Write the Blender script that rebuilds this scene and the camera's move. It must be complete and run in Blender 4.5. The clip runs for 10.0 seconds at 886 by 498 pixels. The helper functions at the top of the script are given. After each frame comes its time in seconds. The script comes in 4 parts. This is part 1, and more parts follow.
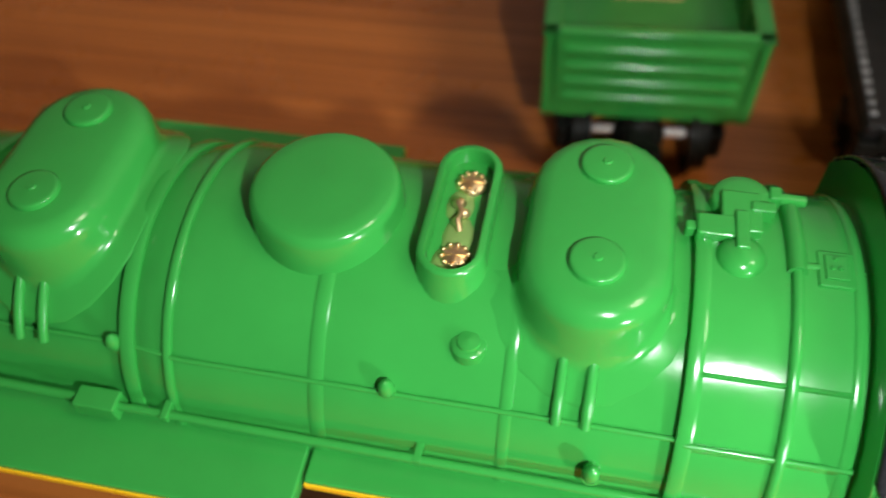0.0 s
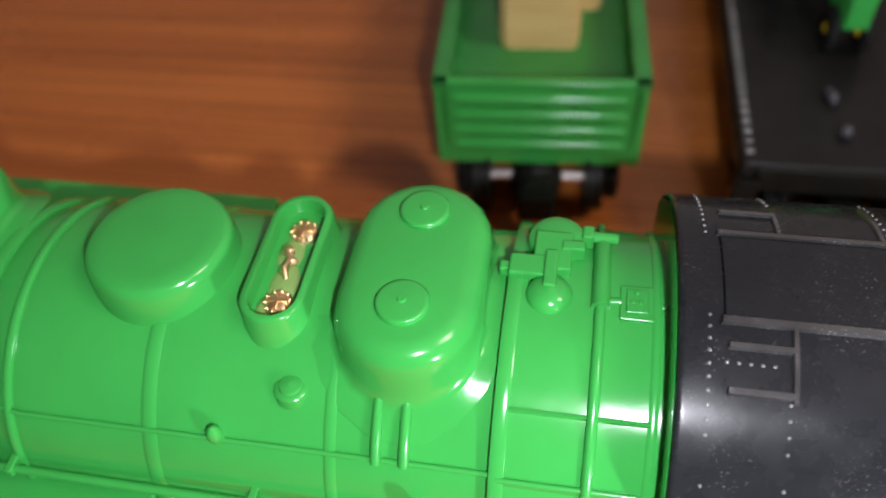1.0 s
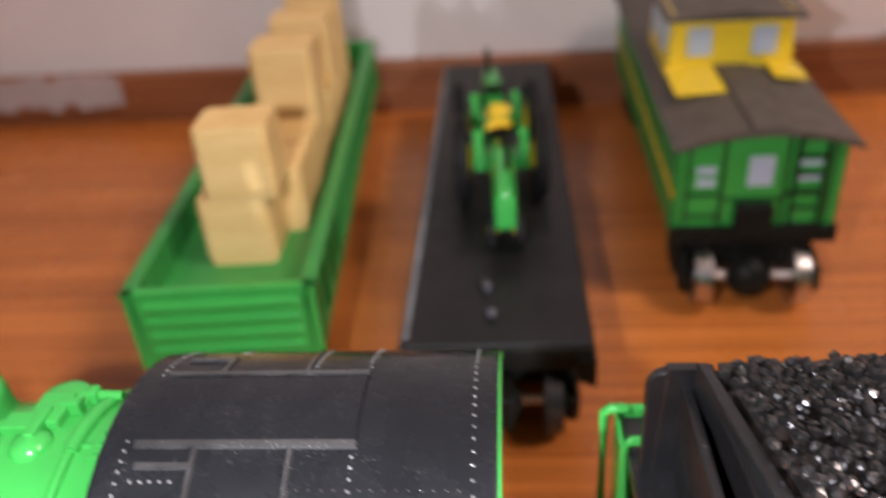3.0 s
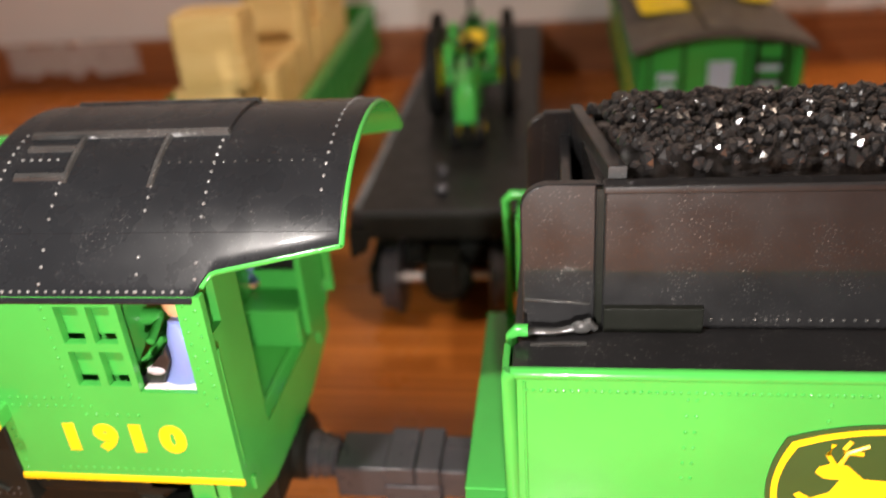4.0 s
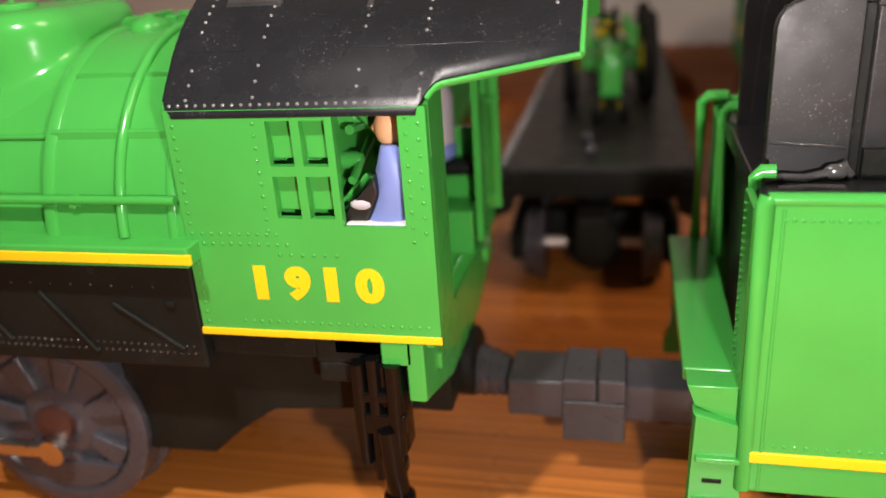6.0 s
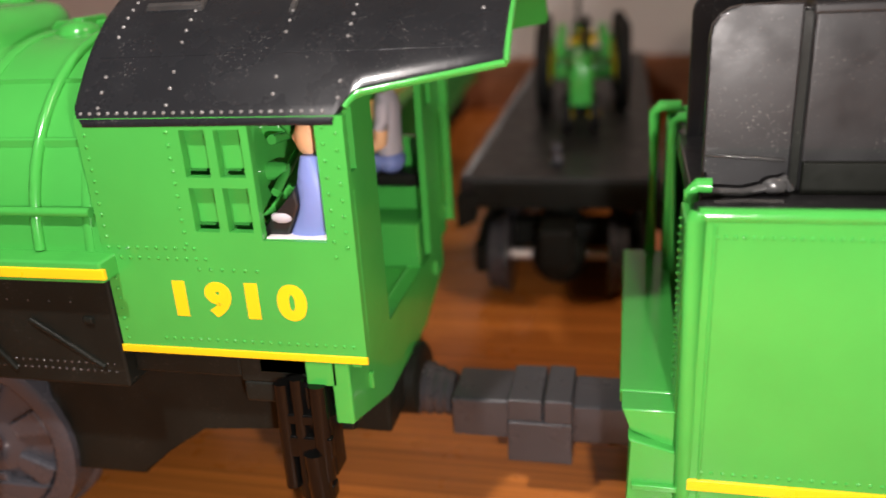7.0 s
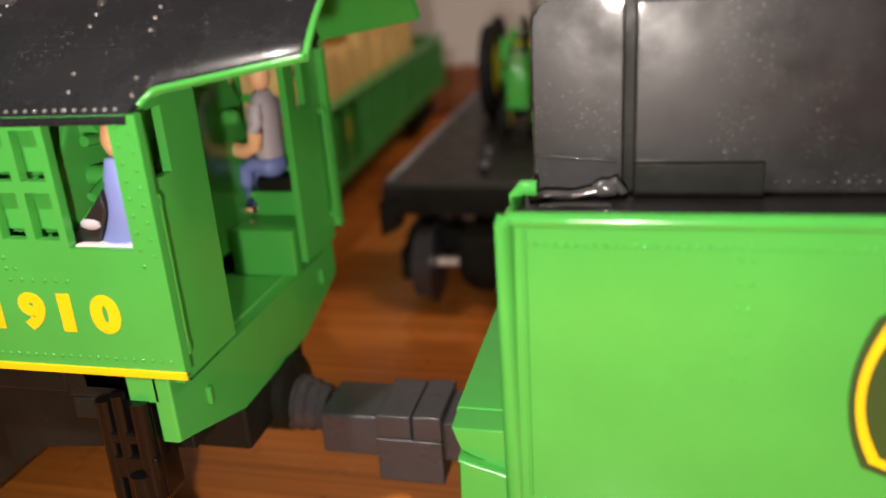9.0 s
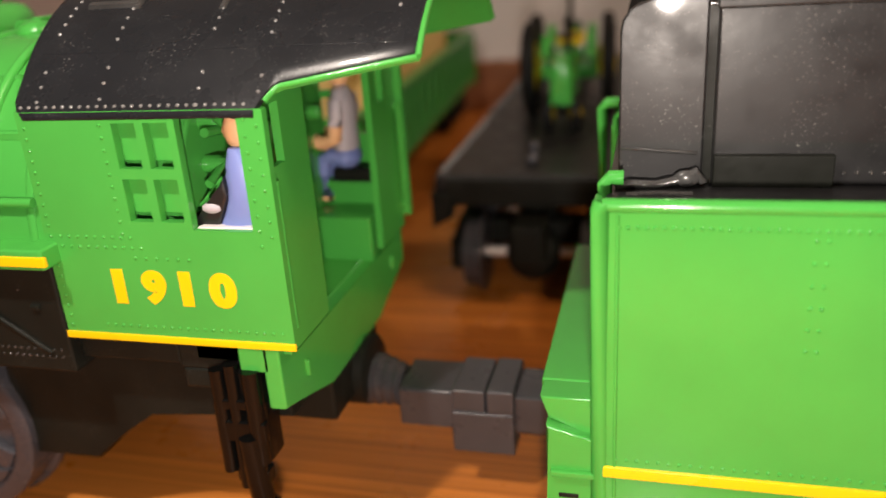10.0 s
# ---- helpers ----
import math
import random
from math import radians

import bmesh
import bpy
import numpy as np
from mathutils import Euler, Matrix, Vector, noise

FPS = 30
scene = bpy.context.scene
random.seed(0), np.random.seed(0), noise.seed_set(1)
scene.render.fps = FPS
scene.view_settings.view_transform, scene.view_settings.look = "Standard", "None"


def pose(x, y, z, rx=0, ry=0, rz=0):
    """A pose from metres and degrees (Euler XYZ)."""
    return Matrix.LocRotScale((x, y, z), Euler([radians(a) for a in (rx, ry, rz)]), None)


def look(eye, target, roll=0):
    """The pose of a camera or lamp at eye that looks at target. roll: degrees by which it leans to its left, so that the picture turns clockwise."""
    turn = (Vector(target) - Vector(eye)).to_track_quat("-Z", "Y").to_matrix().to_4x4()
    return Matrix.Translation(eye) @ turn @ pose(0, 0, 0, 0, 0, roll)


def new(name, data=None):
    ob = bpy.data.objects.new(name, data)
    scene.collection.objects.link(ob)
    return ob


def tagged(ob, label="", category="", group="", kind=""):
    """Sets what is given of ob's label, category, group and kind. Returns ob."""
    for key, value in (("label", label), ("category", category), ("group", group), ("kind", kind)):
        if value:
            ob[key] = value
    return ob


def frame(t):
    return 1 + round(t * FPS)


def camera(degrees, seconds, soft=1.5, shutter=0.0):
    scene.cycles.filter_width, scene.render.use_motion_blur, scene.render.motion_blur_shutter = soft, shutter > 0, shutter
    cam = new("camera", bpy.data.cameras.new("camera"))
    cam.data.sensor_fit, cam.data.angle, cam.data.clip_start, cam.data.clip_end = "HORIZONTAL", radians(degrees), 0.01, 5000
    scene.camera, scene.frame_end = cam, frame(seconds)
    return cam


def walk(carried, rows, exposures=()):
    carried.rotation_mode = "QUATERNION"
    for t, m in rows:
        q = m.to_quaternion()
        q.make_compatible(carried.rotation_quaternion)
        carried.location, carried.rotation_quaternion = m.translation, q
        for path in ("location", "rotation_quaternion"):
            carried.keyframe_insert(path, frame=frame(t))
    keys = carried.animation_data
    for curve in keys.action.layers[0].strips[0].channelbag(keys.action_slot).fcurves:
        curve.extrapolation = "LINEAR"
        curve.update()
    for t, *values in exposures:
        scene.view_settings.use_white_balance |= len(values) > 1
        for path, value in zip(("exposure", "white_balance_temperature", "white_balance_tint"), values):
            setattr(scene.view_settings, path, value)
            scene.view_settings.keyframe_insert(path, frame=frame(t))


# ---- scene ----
cam = camera(58.0, 10.0, soft=1.6, shutter=0.3)
PATH = [
    (0, -0.03162, -0.07913, 0.19567, 14.87, -52.32, -4.42),
    (0.5, -0.01272, -0.07991, 0.19850, 14.30, -50.06, -5.34),
    (1, -0.00301, -0.07734, 0.19769, 13.71, -48.96, -5.43),
    (1.5, 0.00372, -0.07900, 0.20074, 12.66, -47.04, -4.75),
    (2, 0.00997, -0.08215, 0.20543, 11.57, -43.58, -4.58),
    (2.5, 0.04021, -0.09014, 0.20575, 8.69, -36.97, -5.00),
    (2.7, 0.05786, -0.08862, 0.20371, 366.35, -34.62, -4.88),
    (3.8, 0.10859, -0.12527, 0.15139, 7.50, -27.82, -4.18),
    (4, 0.10901, -0.12823, 0.14552, 9.01, -27.70, -4.54),
    (4.5, 0.10583, -0.13453, 0.13204, 11.18, -26.95, -4.08),
    (5, 0.10096, -0.14344, 0.11261, 12.22, -25.16, -3.08),
    (5.2, 0.09335, -0.14732, 0.11153, 372.69, -24.19, -3.37),
    (6.3, 0.08341, -0.13244, 0.10573, 13.91, -20.58, -3.81),
    (6.5, 0.08747, -0.12940, 0.10449, 13.16, -19.84, -4.11),
    (7, 0.09285, -0.13111, 0.10653, 13.66, -21.17, -3.59),
    (7.5, 0.11238, -0.12236, 0.10898, 13.50, -21.98, -4.05),
    (8, 0.11636, -0.11794, 0.10467, 13.56, -21.49, -3.89),
    (8.5, 0.11773, -0.11698, 0.10470, 13.54, -20.78, -3.86),
    (9, 0.11737, -0.11834, 0.10218, 14.60, -20.57, -4.03),
    (9.5, 0.11313, -0.12224, 0.10598, 15.18, -20.54, -4.08),
    (10, 0.10835, -0.13124, 0.10500, 15.48, -20.85, -3.93),
]


def aim(x, y, z, yaw, pitch, roll):
    """A camera pose from metres and degrees: yaw to the left of +y, pitch up, roll as look() has it."""
    a, b = radians(yaw), radians(pitch)
    ahead = Vector((-math.sin(a) * math.cos(b), math.cos(a) * math.cos(b), math.sin(b)))
    return look((x, y, z), Vector((x, y, z)) + ahead, roll)


walk(cam, [(t, aim(x, y, z, yaw, pitch, roll)) for t, x, y, z, yaw, pitch, roll in PATH],
     exposures=[(0.0, 0.52, 6000, 6), (0.5, 0.63, 5800, 11), (1.0, 0.69, 5700, 15), (2.0, 0.82, 5400, 18), (2.5, 1.25, 5400, 18), (2.7, 1.40, 5500, 18), (4.0, 0.98, 6600, 14), (4.5, 0.86, 6700, 16), (5.0, 0.48, 6700, 16), (6.5, 0.52, 6500, 16), (7.5, 0.56, 6500, 16), (8.5, 0.52, 6700, 16), (10.0, 0.42, 7100, 16)])
# a phone's small, wide-open lens so close to its subject: the far things are soft
cam.data.dof.use_dof, cam.data.dof.focus_distance, cam.data.dof.aperture_fstop = True, 0.122, 12.0

# ---- light ----
world = bpy.data.worlds.new("room_air")
world.use_nodes = True
world.node_tree.nodes["Background"].inputs[0].default_value = (1.0, 0.86, 0.74, 1)
world.node_tree.nodes["Background"].inputs[1].default_value = 0.045
scene.world = world


def lamp(name, kind, place, target, watts, color, size):
    data = bpy.data.lights.new(name, kind)
    data.energy, data.color = watts, color
    if kind == "AREA":
        data.shape, data.size = "DISK", size
    else:
        data.shadow_soft_size = size
    ob = new(name, data)
    ob.matrix_world = look(place, target)
    return tagged(ob, kind="structure")


# two fixed stand-ins for one moving torch lighting the table: over boiler, beside tender
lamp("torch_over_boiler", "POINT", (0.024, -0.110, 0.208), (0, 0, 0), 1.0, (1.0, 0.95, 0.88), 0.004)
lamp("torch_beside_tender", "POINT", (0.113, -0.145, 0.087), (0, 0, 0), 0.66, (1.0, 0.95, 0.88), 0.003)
# unseen fill added to lift the wall, table and cab interior
lamp("added_room_fill", "AREA", (1.25, -0.25, 1.5), (0.1, 0.1, 0), 8.0, (1.0, 0.80, 0.62), 0.5)

# ---- materials ----
def nodes_of(name):
    mat = bpy.data.materials.new(name)
    mat.use_nodes = True
    nt = mat.node_tree
    return mat, nt, nt.nodes["Principled BSDF"]


def noise_node(nt, scale, detail=4.0, stretch=None, rough=0.55):
    co = nt.nodes.new("ShaderNodeTexCoord")
    mp = nt.nodes.new("ShaderNodeMapping")
    mp.inputs["Scale"].default_value = stretch or (1, 1, 1)
    n = nt.nodes.new("ShaderNodeTexNoise")
    n.inputs["Scale"].default_value, n.inputs["Detail"].default_value, n.inputs["Roughness"].default_value = scale, detail, rough
    nt.links.new(co.outputs["Object"], mp.inputs[0])
    nt.links.new(mp.outputs[0], n.inputs["Vector"])
    return n.outputs["Fac"]


def ramp(nt, fac, stops):
    r = nt.nodes.new("ShaderNodeValToRGB")
    el = r.color_ramp.elements
    while len(el) < len(stops):
        el.new(0.5)
    for e, (p, c) in zip(el, stops):
        e.position, e.color = p, (*c, 1)
    nt.links.new(fac, r.inputs[0])
    return r.outputs[0]


def bump(nt, bsdf, fac, strength, distance):
    b = nt.nodes.new("ShaderNodeBump")
    b.inputs["Strength"].default_value, b.inputs["Distance"].default_value = strength, distance
    nt.links.new(fac, b.inputs["Height"])
    nt.links.new(b.outputs[0], bsdf.inputs["Normal"])


def plastic(name, color, rough=0.28, vary=0.06, dust=0.0, metal=0.0, coat=0.0, wave=0.1, spec=0.5):
    """Moulded, painted toy plastic: slight colour drift, faint ripple, uneven gloss, optional pale dust."""
    mat, nt, b = nodes_of(name)
    c = Vector(color)
    col = ramp(nt, noise_node(nt, 70, 3), [(0.3, c * (1 - vary)), (0.7, c * (1 + vary))])
    if dust:
        fine = ramp(nt, noise_node(nt, 2300, 2, rough=0.75), [(0.62, (0, 0, 0)), (0.72, (dust, dust, dust))])
        patch = ramp(nt, noise_node(nt, 140, 5), [(0.45, (0.04, 0.04, 0.04)), (0.72, (1, 1, 1))])
        both = nt.nodes.new("ShaderNodeMix")
        both.data_type, both.blend_type = "RGBA", "MULTIPLY"
        both.inputs["Factor"].default_value = 1.0
        nt.links.new(fine, both.inputs["A"])
        nt.links.new(patch, both.inputs["B"])
        speck = both.outputs["Result"]
        mix = nt.nodes.new("ShaderNodeMix")
        mix.data_type = "RGBA"
        nt.links.new(speck, mix.inputs["Factor"])
        nt.links.new(col, mix.inputs["A"])
        mix.inputs["B"].default_value = (0.45, 0.43, 0.4, 1)
        col = mix.outputs["Result"]
    nt.links.new(col, b.inputs["Base Color"])
    rr = ramp(nt, noise_node(nt, 160, 4), [(0.3, (rough * 0.8,) * 3), (0.75, (rough * 1.3,) * 3)])
    nt.links.new(rr, b.inputs["Roughness"])
    b.inputs["Metallic"].default_value = metal
    b.inputs["Coat Weight"].default_value, b.inputs["Coat Roughness"].default_value = coat, 0.045
    b.inputs["Specular IOR Level"].default_value = spec
    bump(nt, b, noise_node(nt, 220, 3), wave, 0.0004)
    return mat


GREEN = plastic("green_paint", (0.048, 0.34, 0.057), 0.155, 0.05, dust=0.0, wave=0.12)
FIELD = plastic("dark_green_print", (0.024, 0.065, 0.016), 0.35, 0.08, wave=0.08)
# darker, rougher green for the wagons' long sides and the gondola floor
GREEN_DARK = plastic("darker_green", (0.040, 0.26, 0.048), 0.36, 0.08, wave=0.15)
BLACK = plastic("black_paint", (0.013, 0.013, 0.014), 0.36, 0.15, dust=0.4, coat=0.36, wave=0.08, spec=0.30)
# same black paint, its shine cut so the roof takes less light
ROOF_BLACK = plastic("dimmed_roof_black", (0.012, 0.013, 0.015), 0.27, 0.12, dust=0.35, coat=0.16, wave=0.08, spec=0.2)
# pale grey stands in for torch glints on rivets and stake pockets
PALE_GLINT = plastic("painted_glints", (0.17, 0.17, 0.17), 0.20, 0.4, wave=0.3, spec=0.8)
# worn black paint, with glints added as paler colour and bright specks
WORN_GLINT = plastic("worn_glinting_black", (0.045, 0.045, 0.045), 0.16, 0.5, dust=0.9, wave=0.6, spec=0.9)
BLACK_MATT = plastic("black_plastic", (0.010, 0.011, 0.009), 0.40, 0.2, dust=0.12, wave=0.2, spec=0.12)
GLOSS = plastic("wet_black_plastic", (0.003, 0.003, 0.0028), 0.16, 0.2, coat=0.3, wave=0.35, spec=0.08)
DECK_BLACK = plastic("dark_deck_plastic", (0.011, 0.011, 0.011), 0.40, 0.2, dust=0.08, wave=0.2, spec=0.25)
RUBBER = plastic("black_rubber", (0.008, 0.008, 0.008), 0.7, 0.2, wave=0.3, spec=0.2)
COAL = plastic("coal_plastic", (0.017, 0.016, 0.016), 0.19, 0.3, wave=0.5, spec=0.8)
GREY = plastic("grey_casting", (0.052, 0.052, 0.061), 0.25, 0.15, wave=0.3)
DARK_GREY = plastic("dark_grey_plastic", (0.042, 0.042, 0.047), 0.30, 0.15, wave=0.25)
BARE = plastic("bright_steel", (0.80, 0.72, 0.66), 0.42, 0.1, metal=0.35, wave=0.2)
STEEL = plastic("steel", (0.62, 0.60, 0.58), 0.28, 0.1, metal=1.0, wave=0.2)
BRASS = plastic("brass", (0.82, 0.62, 0.34), 0.38, 0.2, metal=1.0, wave=1.0)
YELLOW = plastic("yellow_paint", (0.88, 0.53, 0.009), 0.32, 0.04)
YELLOW_BODY = plastic("yellow_plastic", (0.85, 0.62, 0.02), 0.38, 0.05)
SKIN = plastic("tan_paint", (0.80, 0.45, 0.24), 0.5, 0.05)
BLUE = plastic("blue_paint", (0.16, 0.21, 0.48), 0.5, 0.08)
SHIRT = plastic("grey_paint", (0.42, 0.38, 0.42), 0.5, 0.08)
PALE = plastic("pale_paint", (0.70, 0.66, 0.66), 0.5, 0.05)
ROOF = plastic("brown_grey_plastic", (0.085, 0.070, 0.055), 0.6, 0.1)
GLAZE = plastic("pale_blue_print", (0.45, 0.52, 0.62), 0.3, 0.05)
RED = plastic("rust_red_paint", (0.06, 0.024, 0.018), 0.3, 0.2)


def bale_material():
    mat, nt, b = nodes_of("moulded_straw")
    col = ramp(nt, noise_node(nt, 60, 4, (1, 1, 9)), [(0.3, (0.72, 0.47, 0.16)), (0.7, (0.84, 0.60, 0.25))])
    nt.links.new(col, b.inputs["Base Color"])
    b.inputs["Roughness"].default_value = 0.62
    bump(nt, b, noise_node(nt, 130, 4, (1, 1, 12)), 0.5, 0.0008)
    return mat


def wood_material(name, dark, mid, light, rough, along):
    mat, nt, b = nodes_of(name)
    broad = noise_node(nt, 5.0, 5, (0.25 if along == "x" else 1, 4.5, 4.5), 0.6)
    col = ramp(nt, broad, [(0.28, dark), (0.5, mid), (0.74, light)])
    fine = ramp(nt, noise_node(nt, 55, 7, (0.06, 8.0, 8.0), 0.72), [(0.34, (0.40, 0.32, 0.26)), (0.58, (1, 1, 1))])
    mix = nt.nodes.new("ShaderNodeMix")
    mix.data_type, mix.blend_type = "RGBA", "MULTIPLY"
    mix.inputs["Factor"].default_value = 0.9
    nt.links.new(col, mix.inputs["A"])
    nt.links.new(fine, mix.inputs["B"])
    nt.links.new(mix.outputs["Result"], b.inputs["Base Color"])
    rr = ramp(nt, noise_node(nt, 40, 4), [(0.3, (rough * 0.8,) * 3), (0.7, (rough * 1.25,) * 3)])
    nt.links.new(rr, b.inputs["Roughness"])
    bump(nt, b, noise_node(nt, 60, 5, (0.08, 7, 7)), 0.25, 0.0005)
    return mat


def wall_material(name, color):
    mat, nt, b = nodes_of(name)
    c = Vector(color)
    col = ramp(nt, noise_node(nt, 6, 5), [(0.3, c * 0.9), (0.7, c * 1.04)])
    nt.links.new(col, b.inputs["Base Color"])
    b.inputs["Roughness"].default_value = 0.8
    bump(nt, b, noise_node(nt, 120, 4), 0.3, 0.001)
    return mat


STRAW = bale_material()
TABLE = wood_material("varnished_wood", (0.47, 0.145, 0.025), (0.63, 0.203, 0.036), (0.72, 0.250, 0.048), 0.30, "x")
BOARD = wood_material("reddish_board", (0.26, 0.09, 0.03), (0.38, 0.14, 0.05), (0.46, 0.18, 0.07), 0.5, "x")
PLASTER = wall_material("pale_plaster", (0.82, 0.77, 0.75))
DIM_WALL = wall_material("unseen_wall_grey", (0.17, 0.165, 0.165))
FLOORING = wall_material("dark_floor", (0.12, 0.08, 0.06))

# ---- mesh helpers, all in millimetres ----
MM = 0.001


def part(name, bm, material, parent=None, label="", smooth=35):
    """One mesh object from a bmesh in millimetres, under a thing or a part. material: one, or a list by face index."""
    bm.normal_update()
    me = bpy.data.meshes.new(name)
    bmesh.ops.recalc_face_normals(bm, faces=bm.faces)
    for v in bm.verts:
        v.co *= MM
    for e in bm.edges:
        if smooth and len(e.link_faces) == 2:
            e.smooth = e.calc_face_angle(0) < radians(smooth)
    for f in bm.faces:
        f.smooth = bool(smooth)
    bm.to_mesh(me)
    bm.free()
    for m in material if isinstance(material, (list, tuple)) else [material]:
        me.materials.append(m)
    if 0 < smooth < 120:
        even_normals(me, smooth + 12)
    ob = new(name, me)
    if parent:
        ob.parent = parent
    return tagged(ob, label)


def even_normals(me, limit):
    """Corner normals weighted by face area, so that broad faces stay flat between their rounded edges."""
    count = len(me.polygons)
    nor, area = np.empty(count * 3, np.float32), np.empty(count, np.float32)
    me.polygons.foreach_get("normal", nor)
    me.polygons.foreach_get("area", area)
    nor = nor.reshape(-1, 3)
    near, least = [[] for _ in me.vertices], math.cos(radians(limit))
    for p in me.polygons:
        for v in p.vertices:
            near[v].append(p.index)
    out = []
    for p in me.polygons:
        own = nor[p.index]
        for v in p.vertices:
            k = near[v]
            n = nor[k]
            w = area[k] * (n @ own > least)
            out.append(tuple(w @ n))
    me.normals_split_custom_set([Vector(n).normalized() for n in out])


def thing(name, x, y, z, turn=0.0, **tags):
    ob = new(name)
    ob.empty_display_size = 0.01
    ob.matrix_world = pose(x * MM, y * MM, z * MM, 0, 0, turn)
    return tagged(ob, **tags)


def box(bm, x0, x1, y0, y1, z0, z1, bevel=0.0, seg=2, mat=0):
    vs = [bm.verts.new(p) for p in ((x0, y0, z0), (x1, y0, z0), (x1, y1, z0), (x0, y1, z0), (x0, y0, z1), (x1, y0, z1), (x1, y1, z1), (x0, y1, z1))]
    fs = [bm.faces.new([vs[i] for i in q]) for q in ((0, 3, 2, 1), (4, 5, 6, 7), (0, 1, 5, 4), (1, 2, 6, 5), (2, 3, 7, 6), (3, 0, 4, 7))]
    if bevel:
        done = bmesh.ops.bevel(bm, geom=list({e for f in fs for e in f.edges}), offset=bevel, segments=seg, affect="EDGES", profile=0.5)
        fs = [f for f in fs if f.is_valid] + [f for f in done["faces"] if f.is_valid]
    for f in fs:
        f.material_index = mat
    return bm


def prism(bm, pts, axis, a, b, bevel=0.0, mat=0):
    """A polygon pushed along an axis from a to b. pts are (y, z), (x, z) or (x, y) for the axes x, y and z."""
    def put(p, d):
        return {"x": (d, p[0], p[1]), "y": (p[0], d, p[1]), "z": (p[0], p[1], d)}[axis]
    lo, hi = [bm.verts.new(put(p, a)) for p in pts], [bm.verts.new(put(p, b)) for p in pts]
    n = len(pts)
    fs = [bm.faces.new(lo[::-1]), bm.faces.new(hi)] + [bm.faces.new((lo[i], lo[(i + 1) % n], hi[(i + 1) % n], hi[i])) for i in range(n)]
    if bevel:
        done = bmesh.ops.bevel(bm, geom=list({e for f in fs[:2] for e in f.edges}), offset=bevel, segments=2, affect="EDGES", profile=0.5)
        fs = [f for f in fs if f.is_valid] + [f for f in done["faces"] if f.is_valid]
    for f in fs:
        f.material_index = mat
    return bm


def loft(bm, rings, closed=True, caps=True, mat=0):
    """Rings of equally many points joined into a skin."""
    vs = [[bm.verts.new(p) for p in ring] for ring in rings]
    n = len(rings[0])
    fs = []
    for a, b in zip(vs, vs[1:]):
        for i in range(n if closed else n - 1):
            fs.append(bm.faces.new((a[i], a[(i + 1) % n], b[(i + 1) % n], b[i])))
    if caps and closed:
        fs += [bm.faces.new(vs[0][::-1]), bm.faces.new(vs[-1])]
    for f in fs:
        f.material_index = mat
    return bm


def lathe(bm, profile, centre, axis="z", seg=32, mat=0):
    """A profile of (radius, height) turned about an axis through centre."""
    rings = []
    for r, h in profile:
        ring = []
        for i in range(seg):
            a = 2 * math.pi * i / seg
            u, v = r * math.cos(a), r * math.sin(a)
            off = {"z": (u, v, h), "x": (h, u, v), "y": (u, h, v)}[axis]
            ring.append(tuple(c + o for c, o in zip(centre, off)))
        rings.append(ring)
    return loft(bm, rings, mat=mat)


def rod(bm, p0, p1, r, seg=8, mat=0):
    """A round bar from p0 to p1."""
    a, b = Vector(p0), Vector(p1)
    q = (b - a).to_track_quat("Z", "Y").to_matrix()
    rings = [[tuple(c + q @ Vector((r * math.cos(2 * math.pi * i / seg), r * math.sin(2 * math.pi * i / seg), 0))) for i in range(seg)] for c in (a, b)]
    return loft(bm, rings, mat=mat)


def pipe(bm, pts, r, seg=8, mat=0):
    """A round bar along several points."""
    pts = [Vector(p) for p in pts]
    rings = []
    for i, p in enumerate(pts):
        d = (pts[min(i + 1, len(pts) - 1)] - pts[max(i - 1, 0)]).normalized()
        q = d.to_track_quat("Z", "Y").to_matrix()
        rings.append([tuple(p + q @ Vector((r * math.cos(2 * math.pi * k / seg), r * math.sin(2 * math.pi * k / seg), 0))) for k in range(seg)])
    return loft(bm, rings, mat=mat)


def ball(bm, centre, rx, ry=None, rz=None, seg=10, mat=0, half=False):
    ry, rz = ry or rx, rz or rx
    n = seg // 2
    rings = []
    for k in range(0 if not half else n // 2, n + 1):
        a = -math.pi / 2 + math.pi * k / n
        a = max(min(a, math.pi / 2 - 0.02), -math.pi / 2 + 0.02)
        rings.append([(centre[0] + rx * math.cos(a) * math.cos(2 * math.pi * i / seg), centre[1] + ry * math.cos(a) * math.sin(2 * math.pi * i / seg), centre[2] + rz * math.sin(a)) for i in range(seg)])
    return loft(bm, rings, mat=mat)


def stadium(cx, cy, hx, hy, z, seg=10):
    """A ring with round ends along y: half width hx, half length hy."""
    hx = min(hx, hy)
    out = []
    for s, mid in ((1, math.pi / 2), (-1, -math.pi / 2)):
        for k in range(seg + 1):
            a = mid - math.pi / 2 + math.pi * k / seg
            out.append((cx + hx * math.cos(a), cy + s * (hy - hx) + hx * math.sin(a), z))
    return out


